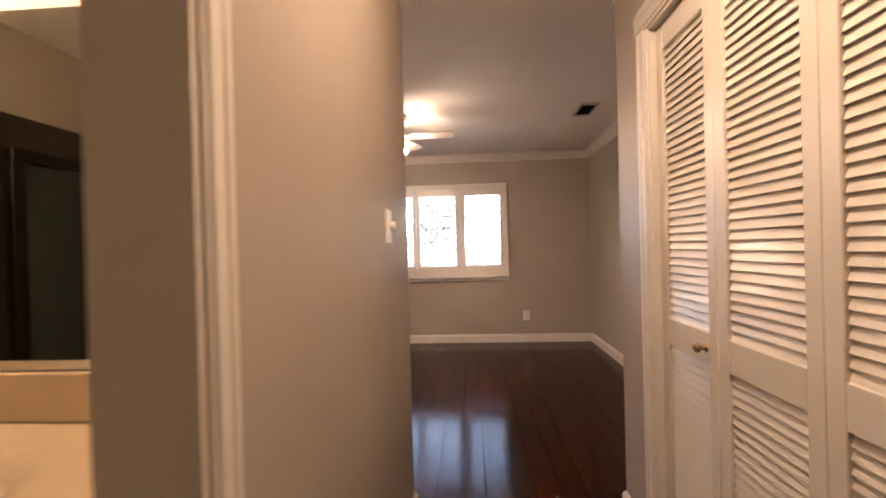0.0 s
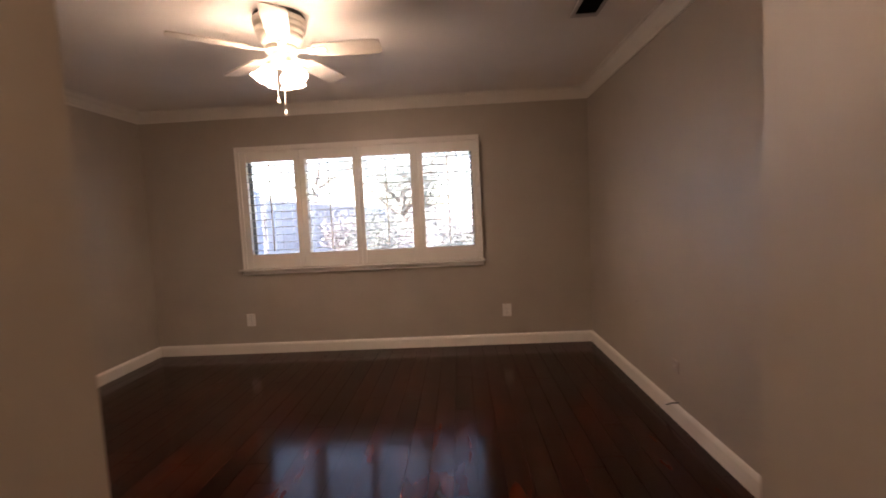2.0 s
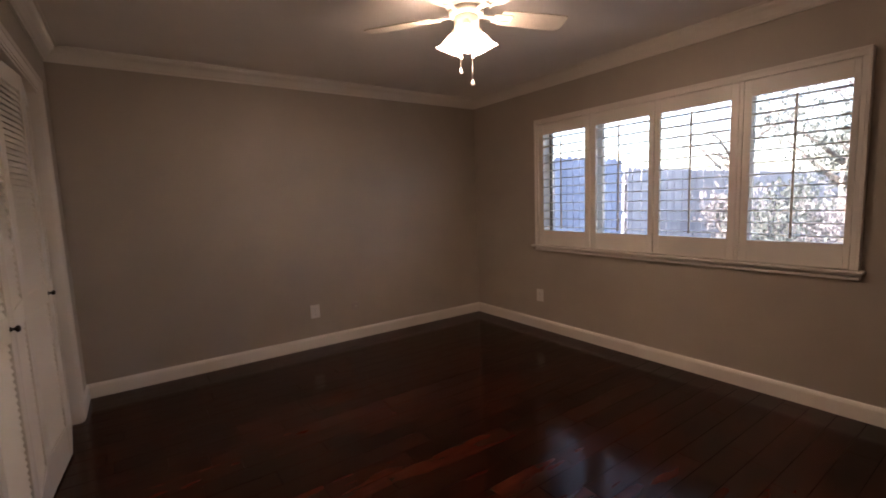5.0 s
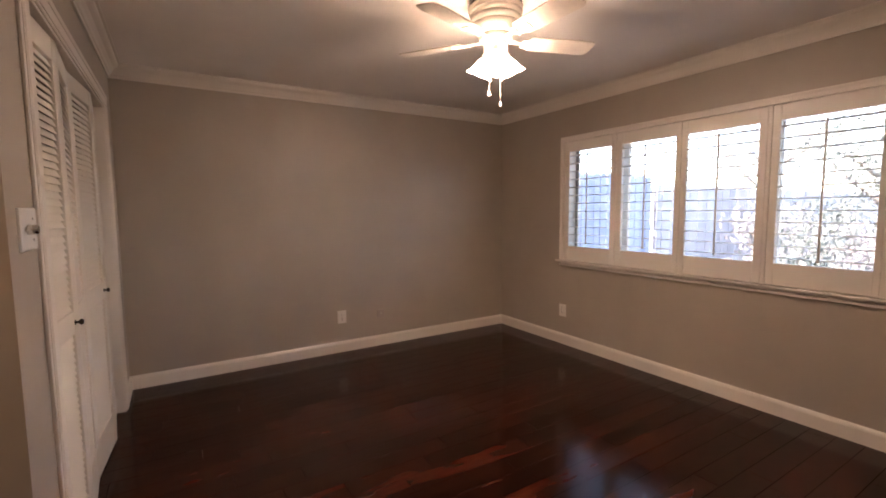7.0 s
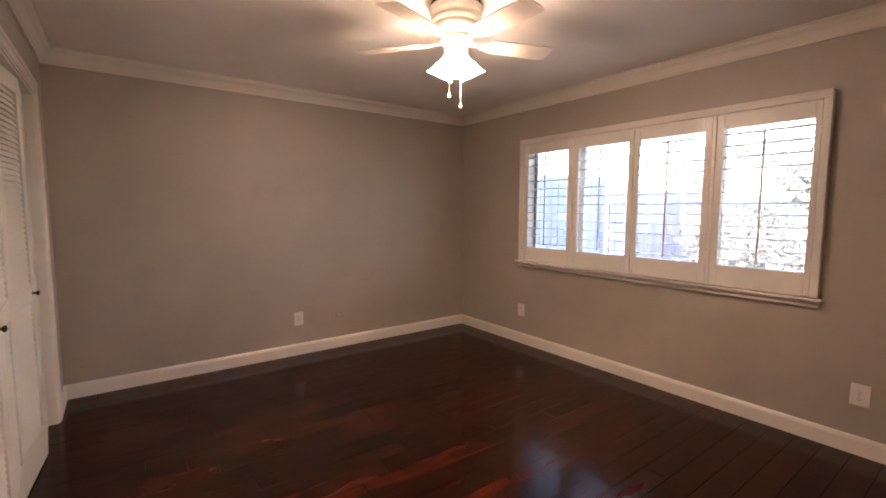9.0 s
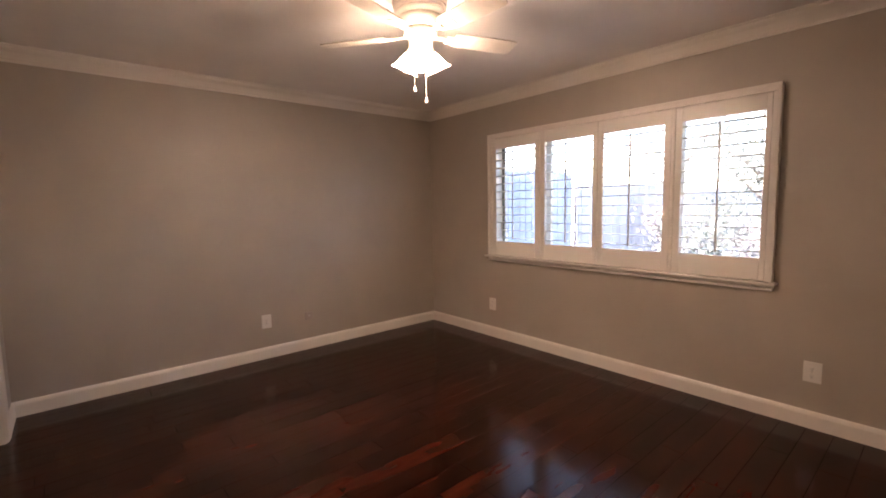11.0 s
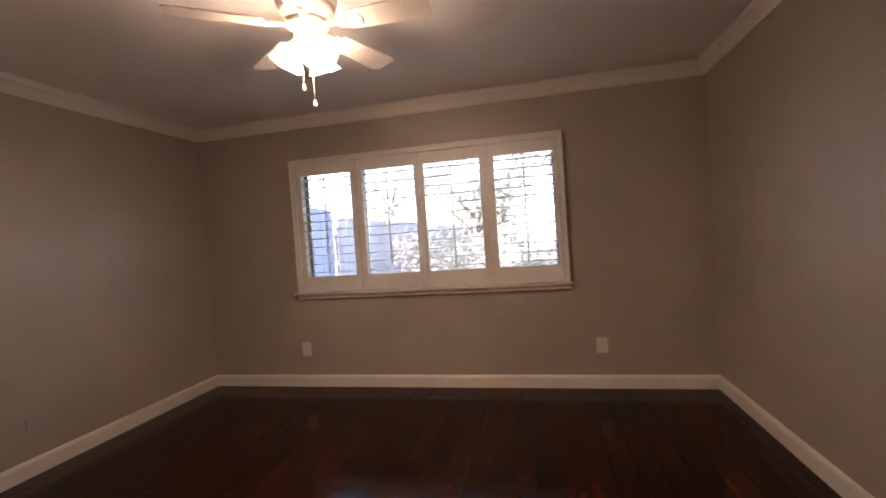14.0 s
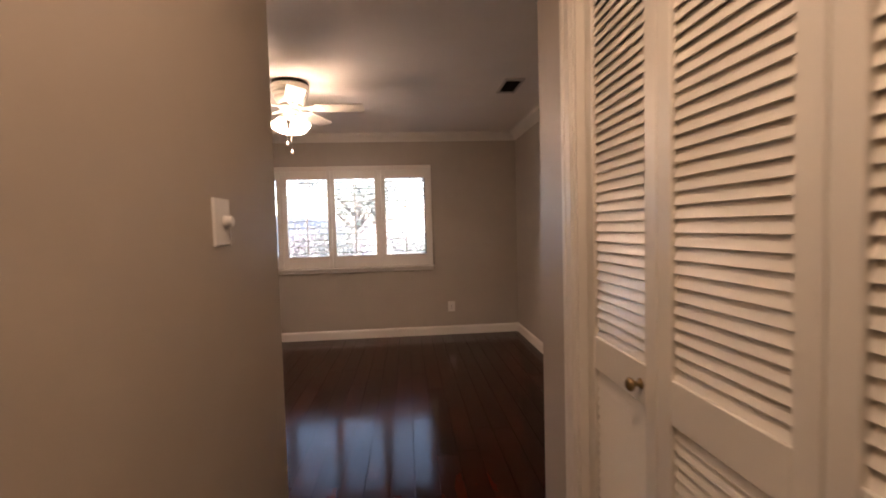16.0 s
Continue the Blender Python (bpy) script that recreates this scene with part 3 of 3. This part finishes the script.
outlet(wall_pose(0.463, YN, 0.343, 0), "white duplex outlet low on the window wall")
outlet(wall_pose(-2.117, YN, 0.343, 0), "white duplex outlet low on the window wall")
outlet(wall_pose(XW, 4.13, 0.343, 90), "white duplex outlet low on the plain wall")
outlet(wall_pose(XE, 3.62, 0.355, -90), "white duplex outlet on the wall by the closet corner")


def painted_jack(m, label):
    ob = empty("cable_jack", m, label, "jack")
    part("plate", plate_bm(0.074, 0.074, 0.008), JACKP, ob)
    part("jack", boxbm(-0.014, 0.014, -0.0100, -0.008, -0.010, 0.014, 0.0008), JACKP, ob)
    part("socket", boxbm(-0.009, 0.009, -0.0106, -0.0099, -0.006, 0.010), VENTM, ob, "grey square socket")


painted_jack(wall_pose(XW, 4.535, 0.327, 90), "small jack painted over in wall colour")
painted_jack(wall_pose(XE, 4.44, 0.335, -90), "small jack painted over in wall colour")

dim = empty("dimmer_switch", wall_pose(HL, 1.958, 1.334, 90), "white rotary dimmer on a thick wall plate", "dimmer")
part("plate", plate_bm(0.092, 0.120, 0.007), PLATE, dim)
part("knob", lathe([(0, 0.021), (0.0120, 0.021), (0.0145, 0.0185), (0.0152, 0.008), (0.0160, 0.0), (0, 0)], 28,
                   Matrix.Translation((0.010, -0.006, 0.002)) @ Matrix.Rotation(radians(90), 4, "X")), PLATE, dim)

sw = empty("light_switch", wall_pose(-0.685, YS, 1.322, 180), "white switch plate with a round dimmer knob", "light switch")
part("plate", plate_bm(0.165, 0.120, 0.007), PLATE, sw)
part("knob", lathe([(0, 0.030), (0.010, 0.030), (0.013, 0.027), (0.014, 0.006), (0.006, 0.005), (0.006, 0)], 20,
                   Matrix.Translation((-0.040, -0.006, 0.0)) @ Matrix.Rotation(radians(90), 4, "X")), CHAIN, sw, "shiny round dimmer knob")
part("toggle", boxbm(0.034, 0.046, -0.014, -0.006, -0.010, 0.012, 0.002), PLATE, sw)
for s in (-1, 1):
    part("screw", lathe([(0, 0.0012), (0.003, 0.001), (0.0034, 0)], 10, Matrix.Translation((0.040, -0.0068, s * 0.030)) @ Matrix.Rotation(radians(90), 4, "X")), CHAIN, sw)

vent = empty("ceiling_vent", (0.815, 4.345, ZC), "off-white ceiling air vent with dark slots", "vent")
bm = bmesh.new()
VX, VY = 0.080, 0.178
box(bm, -VX, -VX + 0.022, -VY, VY, -0.012, -0.001)
box(bm, VX - 0.022, VX, -VY, VY, -0.012, -0.001)
box(bm, -VX + 0.022, VX - 0.022, -VY, -VY + 0.045, -0.012, -0.001)
box(bm, -VX + 0.022, VX - 0.022, VY - 0.045, VY, -0.012, -0.001)
part("frame", bev(bm, 0.002), VENTM, vent)
# no hole in the ceiling: a dark sheet paints the shade behind the slats
part("duct_shade", boxbm(-VX + 0.022, VX - 0.022, -VY + 0.045, VY - 0.045, -0.003, -0.001), DARK, vent, "flat dark sheet painted as the shaded duct opening")
vs = boxbm(-VX + 0.023, VX - 0.023, -0.006, 0.006, -0.0008, 0.0008)
vs.transform(Matrix.Rotation(radians(62), 4, "X"))
vs_me = mesh_of("vent_slat", vs, BRONZE)
for i in range(14):
    piece("slat", vs_me, vent, Matrix.Translation((0, -VY + 0.055 + i * (2 * VY - 0.11) / 13, -0.0085)))

cab = empty("cable_end", (XE - 0.02, 4.47, 0.106), "short black cable end over the baseboard", "cable")
part("cable", tube([(0.017, -0.062, 0.016), (0.010, -0.052, 0.007), (0.001, -0.036, 0.003), (-0.0005, -0.012, -0.010), (-0.0005, 0.022, -0.030), (-0.003, 0.048, -0.046)], 0.0042), CABLE, cab)
nail = solid("nail", lathe([(0, 0.004), (0.003, 0.0035), (0.003, 0)], 10, Matrix.Translation((XE, 5.0, 0.62)) @ Matrix.Rotation(radians(-90), 4, "Y")), BRONZE,
             "small dark nail head in the wall", "nail", "")

# ---------------------------------------------------------------- hall lamp
hl = empty("ceiling_light", (-0.03, 1.20, ZC), "lit frosted dome light on the hall ceiling", "ceiling light")
part("base", lathe([(0, 0), (0.150, 0), (0.152, -0.012), (0.140, -0.022), (0, -0.022)], 36), FANW, hl)
part("dome", lathe([(0.136, -0.0225), (0.134, -0.045), (0.115, -0.075), (0.080, -0.097), (0.040, -0.108), (0, -0.111)], 36), GLOWHALL, hl, "glowing frosted dome")

# ---------------------------------------------------------------- bathroom
van = empty("vanity_cabinet", (-1.45, 1.06, 0), "painted vanity cabinet under a cream counter", "vanity")
m = Matrix.Translation((1.45, -1.06, 0))
for nm, b_, mt in (("body", boxbm(-2.20, -0.70, 0.83, 1.34, 0.09, 0.835, 0.003), DOORP), ("toe_kick", boxbm(-2.18, -0.72, 0.88, 1.34, 0.0, 0.089), BRONZE)):
    b_.transform(m)
    part(nm, b_, mt, van)
for i in range(3):
    b_ = boxbm(-2.17 + i * 0.49, -2.17 + i * 0.49 + 0.46, 0.812, 0.829, 0.13, 0.80, 0.004)
    b_.transform(m)
    d_ = part("door", b_, DOORP, van)
    k_ = lathe([(0, 0.026), (0.012, 0.024), (0.014, 0.018), (0.006, 0.010), (0.006, 0)], 16, Matrix.Rotation(radians(90), 4, "X"))
    k_.transform(m @ Matrix.Translation((-2.17 + i * 0.49 + 0.40, 0.812, 0.70)))
    part("handle", k_, BRASS, d_)
ct = empty("countertop", (-1.45, 1.06, 0.836), "cream cultured marble counter with moulded basin and backsplash", "countertop")
bm = bmesh.new()
nx, ny = 60, 24
grid = {}
for i in range(nx + 1):
    for j in range(ny + 1):
        x, y = -2.22 + i * 1.552 / nx, 0.79 + j * 0.53 / ny
        q = math.hypot((x + 1.22) / 0.25, (y - 1.02) / 0.17)
        dz = -0.13 * max(0.0, 1 - q ** 2.6) if q < 1 else 0.0
        grid[i, j] = bm.verts.new((x, y, 0.880 + dz))
for i in range(nx):
    for j in range(ny):
        f = bm.faces.new((grid[i, j], grid[i + 1, j], grid[i + 1, j + 1], grid[i, j + 1]))
        f.smooth = True
box(bm, -2.22, -0.668, 0.788, 0.7995, 0.842, 0.8795)
box(bm, -2.22, -0.668, 0.80, 1.32, 0.836, 0.8415)
bm.transform(Matrix.Translation((1.45, -1.06, -0.836)))
part("top", bm, COUNTER, ct)
b_ = boxbm(-2.22, -0.668, 1.322, 1.344, 0.8805, 0.992, 0.004, 2)
b_.transform(Matrix.Translation((1.45, -1.06, -0.836)))
part("backsplash", b_, COUNTER, ct)
mir = empty("bathroom_mirror", (-1.45, BY1, 1.4), "wide frameless mirror above the vanity", "mirror")
b_ = boxbm(-0.74, 0.74, -0.006, -0.0005, -0.405, 0.425, 0.0015)
part("glass", b_, MIRROR, mir)
vl = empty("vanity_light", (-1.35, BY1, 1.955), "vanity light bar with lit globes", "wall light")
part("bar", boxbm(-0.45, 0.45, -0.045, -0.0005, -0.055, 0.055, 0.006), CHAIN, vl)
for i in range(4):
    part("globe", lathe([(0, 0.045), (0.025, 0.038), (0.042, 0.018), (0.045, 0), (0.040, -0.022), (0.022, -0.040), (0.015, -0.048), (0, -0.048)], 24,
                        Matrix.Translation((-0.33 + i * 0.22, -0.092, 0)) @ Matrix.Rotation(radians(90), 4, "X")), GLOWVAN, vl, "lit round globe")
shw = empty("shower_enclosure", (-2.47, 0.25, 0), "dark framed shower door with dim glass", "shower")
part("glass", boxbm(-0.006, 0.006, -0.86, -0.04, 0.08, 1.73), SHOWERGLASS, shw, "dim tinted shower glass")
for a, b in ((-0.04, 0.03), (-0.46, -0.43), (-0.93, -0.865)):
    part("post", boxbm(-0.02, 0.02, a, b, 0.004, 1.735, 0.003), BRONZE, shw)
part("header", boxbm(-0.024, 0.024, -0.93, 0.03, 1.736, 1.80, 0.003), BRONZE, shw)
part("curb", boxbm(-0.05, 0.05, -0.862, -0.042, 0.004, 0.079, 0.004), TILE, shw)
part("pull", tube([(0.02, -0.40, 0.95), (0.05, -0.40, 0.95), (0.05, -0.40, 1.15), (0.02, -0.40, 1.15)], 0.007), BRONZE, shw)
sp = empty("shower_wall_panel", (BX + 0.0005, -0.28, 0), "dark brown shower wall panel", "wall panel")
part("panel", boxbm(0, 0.035, -1.0, 1.35, 0.004, 1.98, 0.003), DARKPANEL, sp)

# ---------------------------------------------------------------- garden
GZ = -0.20


def grass_mat():
    m, nt, b = material("winter_grass", 0.9)
    v = world_coords(nt)
    nt.links.new(ramp(nt, noise_tex(nt, v, 1.4, 8, 0.7), [(0.3, (0.09, 0.10, 0.08)), (0.55, (0.14, 0.145, 0.13)), (0.8, (0.20, 0.20, 0.19))]), b.inputs["Base Color"])
    bump(nt, b, noise_tex(nt, v, 40, 4), 0.6, 0.03)
    return m


def board_mat(name, lo, hi):
    m, nt, b = material(name, 0.8)
    oi = nt.nodes.new("ShaderNodeObjectInfo")
    v = world_coords(nt, (9, 9, 1.2))
    add = nt.nodes.new("ShaderNodeMath")
    add.operation = "MULTIPLY_ADD"
    nt.links.new(oi.outputs["Random"], add.inputs[0])
    add.inputs[1].default_value = 0.5
    nt.links.new(noise_tex(nt, v, 3, 6), add.inputs[2])
    nt.links.new(ramp(nt, add.outputs[0], [(0.35, lo), (0.95, hi)]), b.inputs["Base Color"])
    bump(nt, b, noise_tex(nt, v, 6, 4), 0.4, 0.004)
    return m


GRASS = grass_mat()
BLUEB = board_mat("blue_grey_stained_board", (0.25, 0.28, 0.37), (0.34, 0.375, 0.47))
FENCEB = board_mat("weathered_board", (0.29, 0.285, 0.305), (0.43, 0.425, 0.445))
BARK = plain("grey_bark", (0.26, 0.235, 0.21), 0.9, 0, 0.3, 12)


def leaf_mat(name, lo, hi):
    m, nt, b = material(name, 0.55)
    g = nt.nodes.new("ShaderNodeNewGeometry")
    nt.links.new(ramp(nt, g.outputs["Random Per Island"], [(0.0, lo), (1.0, hi)]), b.inputs["Base Color"])
    return m


LEAFA = leaf_mat("evergreen_leaf", (0.055, 0.070, 0.058), (0.17, 0.19, 0.175))
LEAFB = leaf_mat("dry_leaf", (0.16, 0.145, 0.145), (0.33, 0.315, 0.32))

bm = bmesh.new()
N = 48
ring = [bm.verts.new((-1 + 600 * math.cos(2 * math.pi * i / N), 6 + 600 * math.sin(2 * math.pi * i / N), GZ)) for i in range(N)]
bm.faces.new(ring)
solid("ground", bm, GRASS, "patchy winter lawn reaching the horizon", "ground")
solid("foundation", boxbm(XW - 0.14, XE + 0.14, HS - 0.14, YN + 0.18, GZ - 0.05, -0.061), BRICKM, "concrete house foundation", "foundation")
solid("roof", boxbm(XW - 0.6, XE + 0.6, HS - 0.6, YN + 0.46, ZC + 0.121, ZC + 0.26), BRICKM, "flat roof edge over the bedroom", "roof")


def fence(name, start, end, top, mat, label):
    a, b = Vector(start), Vector(end)
    d = (b - a).normalized()
    length = (b - a).length
    ob = empty(name, Matrix.Translation((a.x, a.y, GZ)) @ Matrix.Rotation(math.atan2(d.y, d.x), 4, "Z"), label, "fence")
    rg = random.Random(len(label))
    h = top - GZ
    bm = bmesh.new()
    box(bm, -0.068, 0.068, -0.009, 0.009, 0.03, h)
    bmesh.ops.bevel(bm, geom=[e for e in bm.edges if abs(e.verts[0].co.x - e.verts[1].co.x) < 1e-4 and abs(e.verts[0].co.z - e.verts[1].co.z) < 1e-4 and e.verts[0].co.z > 1], offset=0.03, segments=1, affect="EDGES")
    me = mesh_of("board", bm, mat)
    n = int(length / 0.146)
    for i in range(n):
        piece("board", me, ob, Matrix.Translation((0.073 + i * 0.146, rg.uniform(-0.003, 0.003), rg.uniform(-0.02, 0.015))) @ Matrix.Rotation(rg.uniform(-0.006, 0.006), 4, "Y"))
    for z in (0.35, h * 0.55, h - 0.3):
        part("rail", boxbm(0, length, 0.0135, 0.05, z, z + 0.085, 0.003), mat, ob)
    k = 0.0
    while k < length:
        part("post", boxbm(k, k + 0.09, 0.051, 0.14, 0, h - 0.05, 0.004), mat, ob)
        k += 2.4
    return ob


fence("garden_fence", (-3.62, 7.2), (-3.62, 9.9), 1.92, BLUEB, "blue-grey stained board fence near the window")
fence("garden_fence", (-3.62, 10.0), (-3.62, 24.0), 1.78, FENCEB, "weathered wooden board fence along the lawn")
fence("garden_fence", (-3.62, 24.0), (18.0, 24.0), 1.78, FENCEB, "weathered wooden board fence across the garden's end")


def foliage(points, n, size, seed):
    """Loose leaves round a set of twig ends: each leaf a small folded pair of faces."""
    rg = random.Random(seed)
    verts, faces = [], []
    for _ in range(n):
        c, rad = rg.choice(points)
        p = Vector(c) + Vector([rg.gauss(0, 1) for _ in range(3)]) * rad * 0.5
        q = Euler([rg.uniform(0, 6.28) for _ in range(3)]).to_matrix()
        s = size * rg.uniform(0.6, 1.3)
        k = len(verts)
        for u in ((-s, 0, 0), (0, -s * 0.42, s * 0.12), (s, 0, 0), (0, s * 0.42, s * 0.12)):
            verts.append(p + q @ Vector(u))
        faces += [(k, k + 1, k + 2), (k, k + 2, k + 3)]
    me = bpy.data.meshes.new("leaves")
    me.from_pydata(verts, [], faces)
    return me


def shrub(x, y, h, w, mat, seed, label):
    rg = random.Random(seed)
    ob = empty("shrub", (x, y, GZ), label, "shrub")
    tips = []
    for i in range(9):
        a, r = rg.uniform(0, 6.28), rg.uniform(0.15, 0.5) * w
        e = Vector((r * math.cos(a), r * math.sin(a), h * rg.uniform(0.55, 0.95)))
        mid = e * 0.5 + Vector((rg.uniform(-0.1, 0.1), rg.uniform(-0.1, 0.1), 0.05))
        part("stem", tube([(0.02 * math.cos(a), 0.02 * math.sin(a), 0), mid, e], [0.02, 0.012, 0.004], 6), BARK, ob)
        for f in (0.4, 0.65, 0.85, 1.0):
            tips.append((mid.lerp(e, f) if f > 0.5 else mid * (0.5 + f), 0.26 * w))
    me = foliage(tips, 1500, 0.045, seed)
    me.materials.append(mat)
    lv = new("foliage", me)
    lv.parent = ob
    tagged(lv, "", "", "", "stuff")


def tree(x, y, h, mat, leaves, seed, label):
    rg = random.Random(seed)
    ob = empty("tree", (x, y, GZ), label, "tree")
    top = Vector((rg.uniform(-0.3, 0.3), rg.uniform(-0.3, 0.3), h * 0.45))
    part("trunk", tube([(0, 0, -0.05), (0.02, 0.02, 0.3), top * 0.5, top], [0.17, 0.13, 0.11, 0.085], 12), BARK, ob)
    tips = []
    for i in range(8):
        a = i * 0.79 + rg.uniform(-0.3, 0.3)
        base = top * rg.uniform(0.6, 1.0)
        e = base + Vector((math.cos(a), math.sin(a), rg.uniform(0.4, 1.3))) * h * rg.uniform(0.22, 0.36)
        mid = base.lerp(e, 0.5) + Vector((rg.uniform(-0.15, 0.15), rg.uniform(-0.15, 0.15), 0.12))
        limb = part("limb", tube([base, mid, e], [0.06, 0.035, 0.012], 7), BARK, ob)
        for j in range(6):
            s = mid.lerp(e, rg.uniform(0, 1))
            t_ = s + Vector((rg.uniform(-1, 1), rg.uniform(-1, 1), rg.uniform(-0.3, 0.9))) * h * 0.13
            part("twig", tube([s, s.lerp(t_, 0.5) + Vector((0, 0, 0.05)), t_], [0.014, 0.009, 0.003], 5), BARK, limb)
            tips.append((t_, h * 0.12))
    me = foliage(tips, leaves, 0.05, seed)
    me.materials.append(mat)
    lv = new("crown", me)
    lv.parent = ob
    tagged(lv, "", "", "", "stuff")


tree(1.6, 11.5, 5.2, LEAFA, 5200, 3, "garden tree with thin evergreen crown")
tree(-1.2, 17.0, 5.5, LEAFB, 2600, 5, "bare garden tree with a few dry leaves")
tree(-1.5, 13.6, 4.6, LEAFA, 4200, 12, "young garden tree with sparse grey-green leaves")
tree(5.2, 15.0, 6.0, LEAFA, 5200, 8, "garden tree with thin evergreen crown")
tree(-5.5, 19.0, 6.5, LEAFB, 2600, 9, "bare tree behind the fence")
for i, (x, y, h, w, mt) in enumerate(((-2.6, 14.0, 1.5, 1.5, LEAFB), (-1.7, 12.6, 1.35, 1.4, LEAFB), (-0.4, 14.2, 1.5, 1.6, LEAFA), (0.9, 13.4, 1.4, 1.5, LEAFA),
                                      (2.6, 12.8, 1.6, 1.7, LEAFA), (-2.9, 17.5, 1.7, 1.6, LEAFA), (4.2, 13.0, 1.6, 1.6, LEAFB), (-2.2, 20.5, 1.7, 1.8, LEAFB),
                                      (-1.55, 10.5, 1.65, 1.3, LEAFA), (-2.35, 11.3, 1.55, 1.2, LEAFB))):
    shrub(x, y, h, w, mt, 20 + i, "loose evergreen shrub on the lawn" if mt is LEAFA else "dry brown shrub on the lawn")

# ---------------------------------------------------------------- plank floor
fl = solid("floor", boxbm(XW - 0.02, XE + 0.02, HS - 0.02, YN + 0.02, -0.06, -0.008), SEAM, "dark glossy cherry plank floor", "floor")
rng = random.Random(7)


def plank(x0, x1, y0, y1):
    """One board, its worn top a little tilted and cupped, edges eased."""
    g, e = 0.0008, 0.0007
    a, b, w = rng.uniform(-0.0004, 0.0004), rng.uniform(-0.0003, 0.0003), rng.uniform(0.0, 0.0003)
    xs_ = (x0 + g, x0 + g + e, (x0 + x1) / 2, x1 - g - e, x1 - g)
    ys_ = (y0 + g, y0 + g + e, y1 - g - e, y1 - g)
    bm = bmesh.new()
    vs_ = []
    for j, yy in enumerate(ys_):
        row = []
        for i, xx in enumerate(xs_):
            u, v = (xx - x0) / (x1 - x0) - 0.5, (yy - y0) / (y1 - y0) - 0.5
            z = a * u + b * v + w * (0.25 - u * u) - (0.0020 if i in (0, 4) or j in (0, 3) else 0.0)
            row.append(bm.verts.new((xx, yy, z)))
        vs_.append(row)
    for j in range(3):
        for i in range(4):
            bm.faces.new((vs_[j][i], vs_[j][i + 1], vs_[j + 1][i + 1], vs_[j + 1][i]))
    rim = vs_[0] + [vs_[1][4], vs_[2][4]] + vs_[3][::-1] + [vs_[2][0], vs_[1][0]]
    low = [bm.verts.new((v.co.x, v.co.y, -0.0085)) for v in rim]
    n = len(rim)
    for k in range(n):
        bm.faces.new((rim[k], low[k], low[(k + 1) % n], rim[(k + 1) % n]))
    bmesh.ops.recalc_face_normals(bm, faces=bm.faces)
    part("plank", bm, WOOD, fl)


PW = 0.127
col = 0
x = XW - 0.01
while x < XE:
    x1 = min(x + PW, XE + 0.01)
    lo = HS if (x1 > HL + 0.0 and x < HR) else (YS - 0.12 if x < HL else YR - 0.12)
    y = lo - rng.uniform(0.0, 0.9)
    while y < YN:
        ln = rng.choice((0.45, 0.6, 0.75, 0.9, 1.05, 1.2))
        a, b = max(y, lo), min(y + ln, YN + 0.01)
        if b - a > 0.02:
            plank(x, x1, a, b)
        y += ln
    x = x1
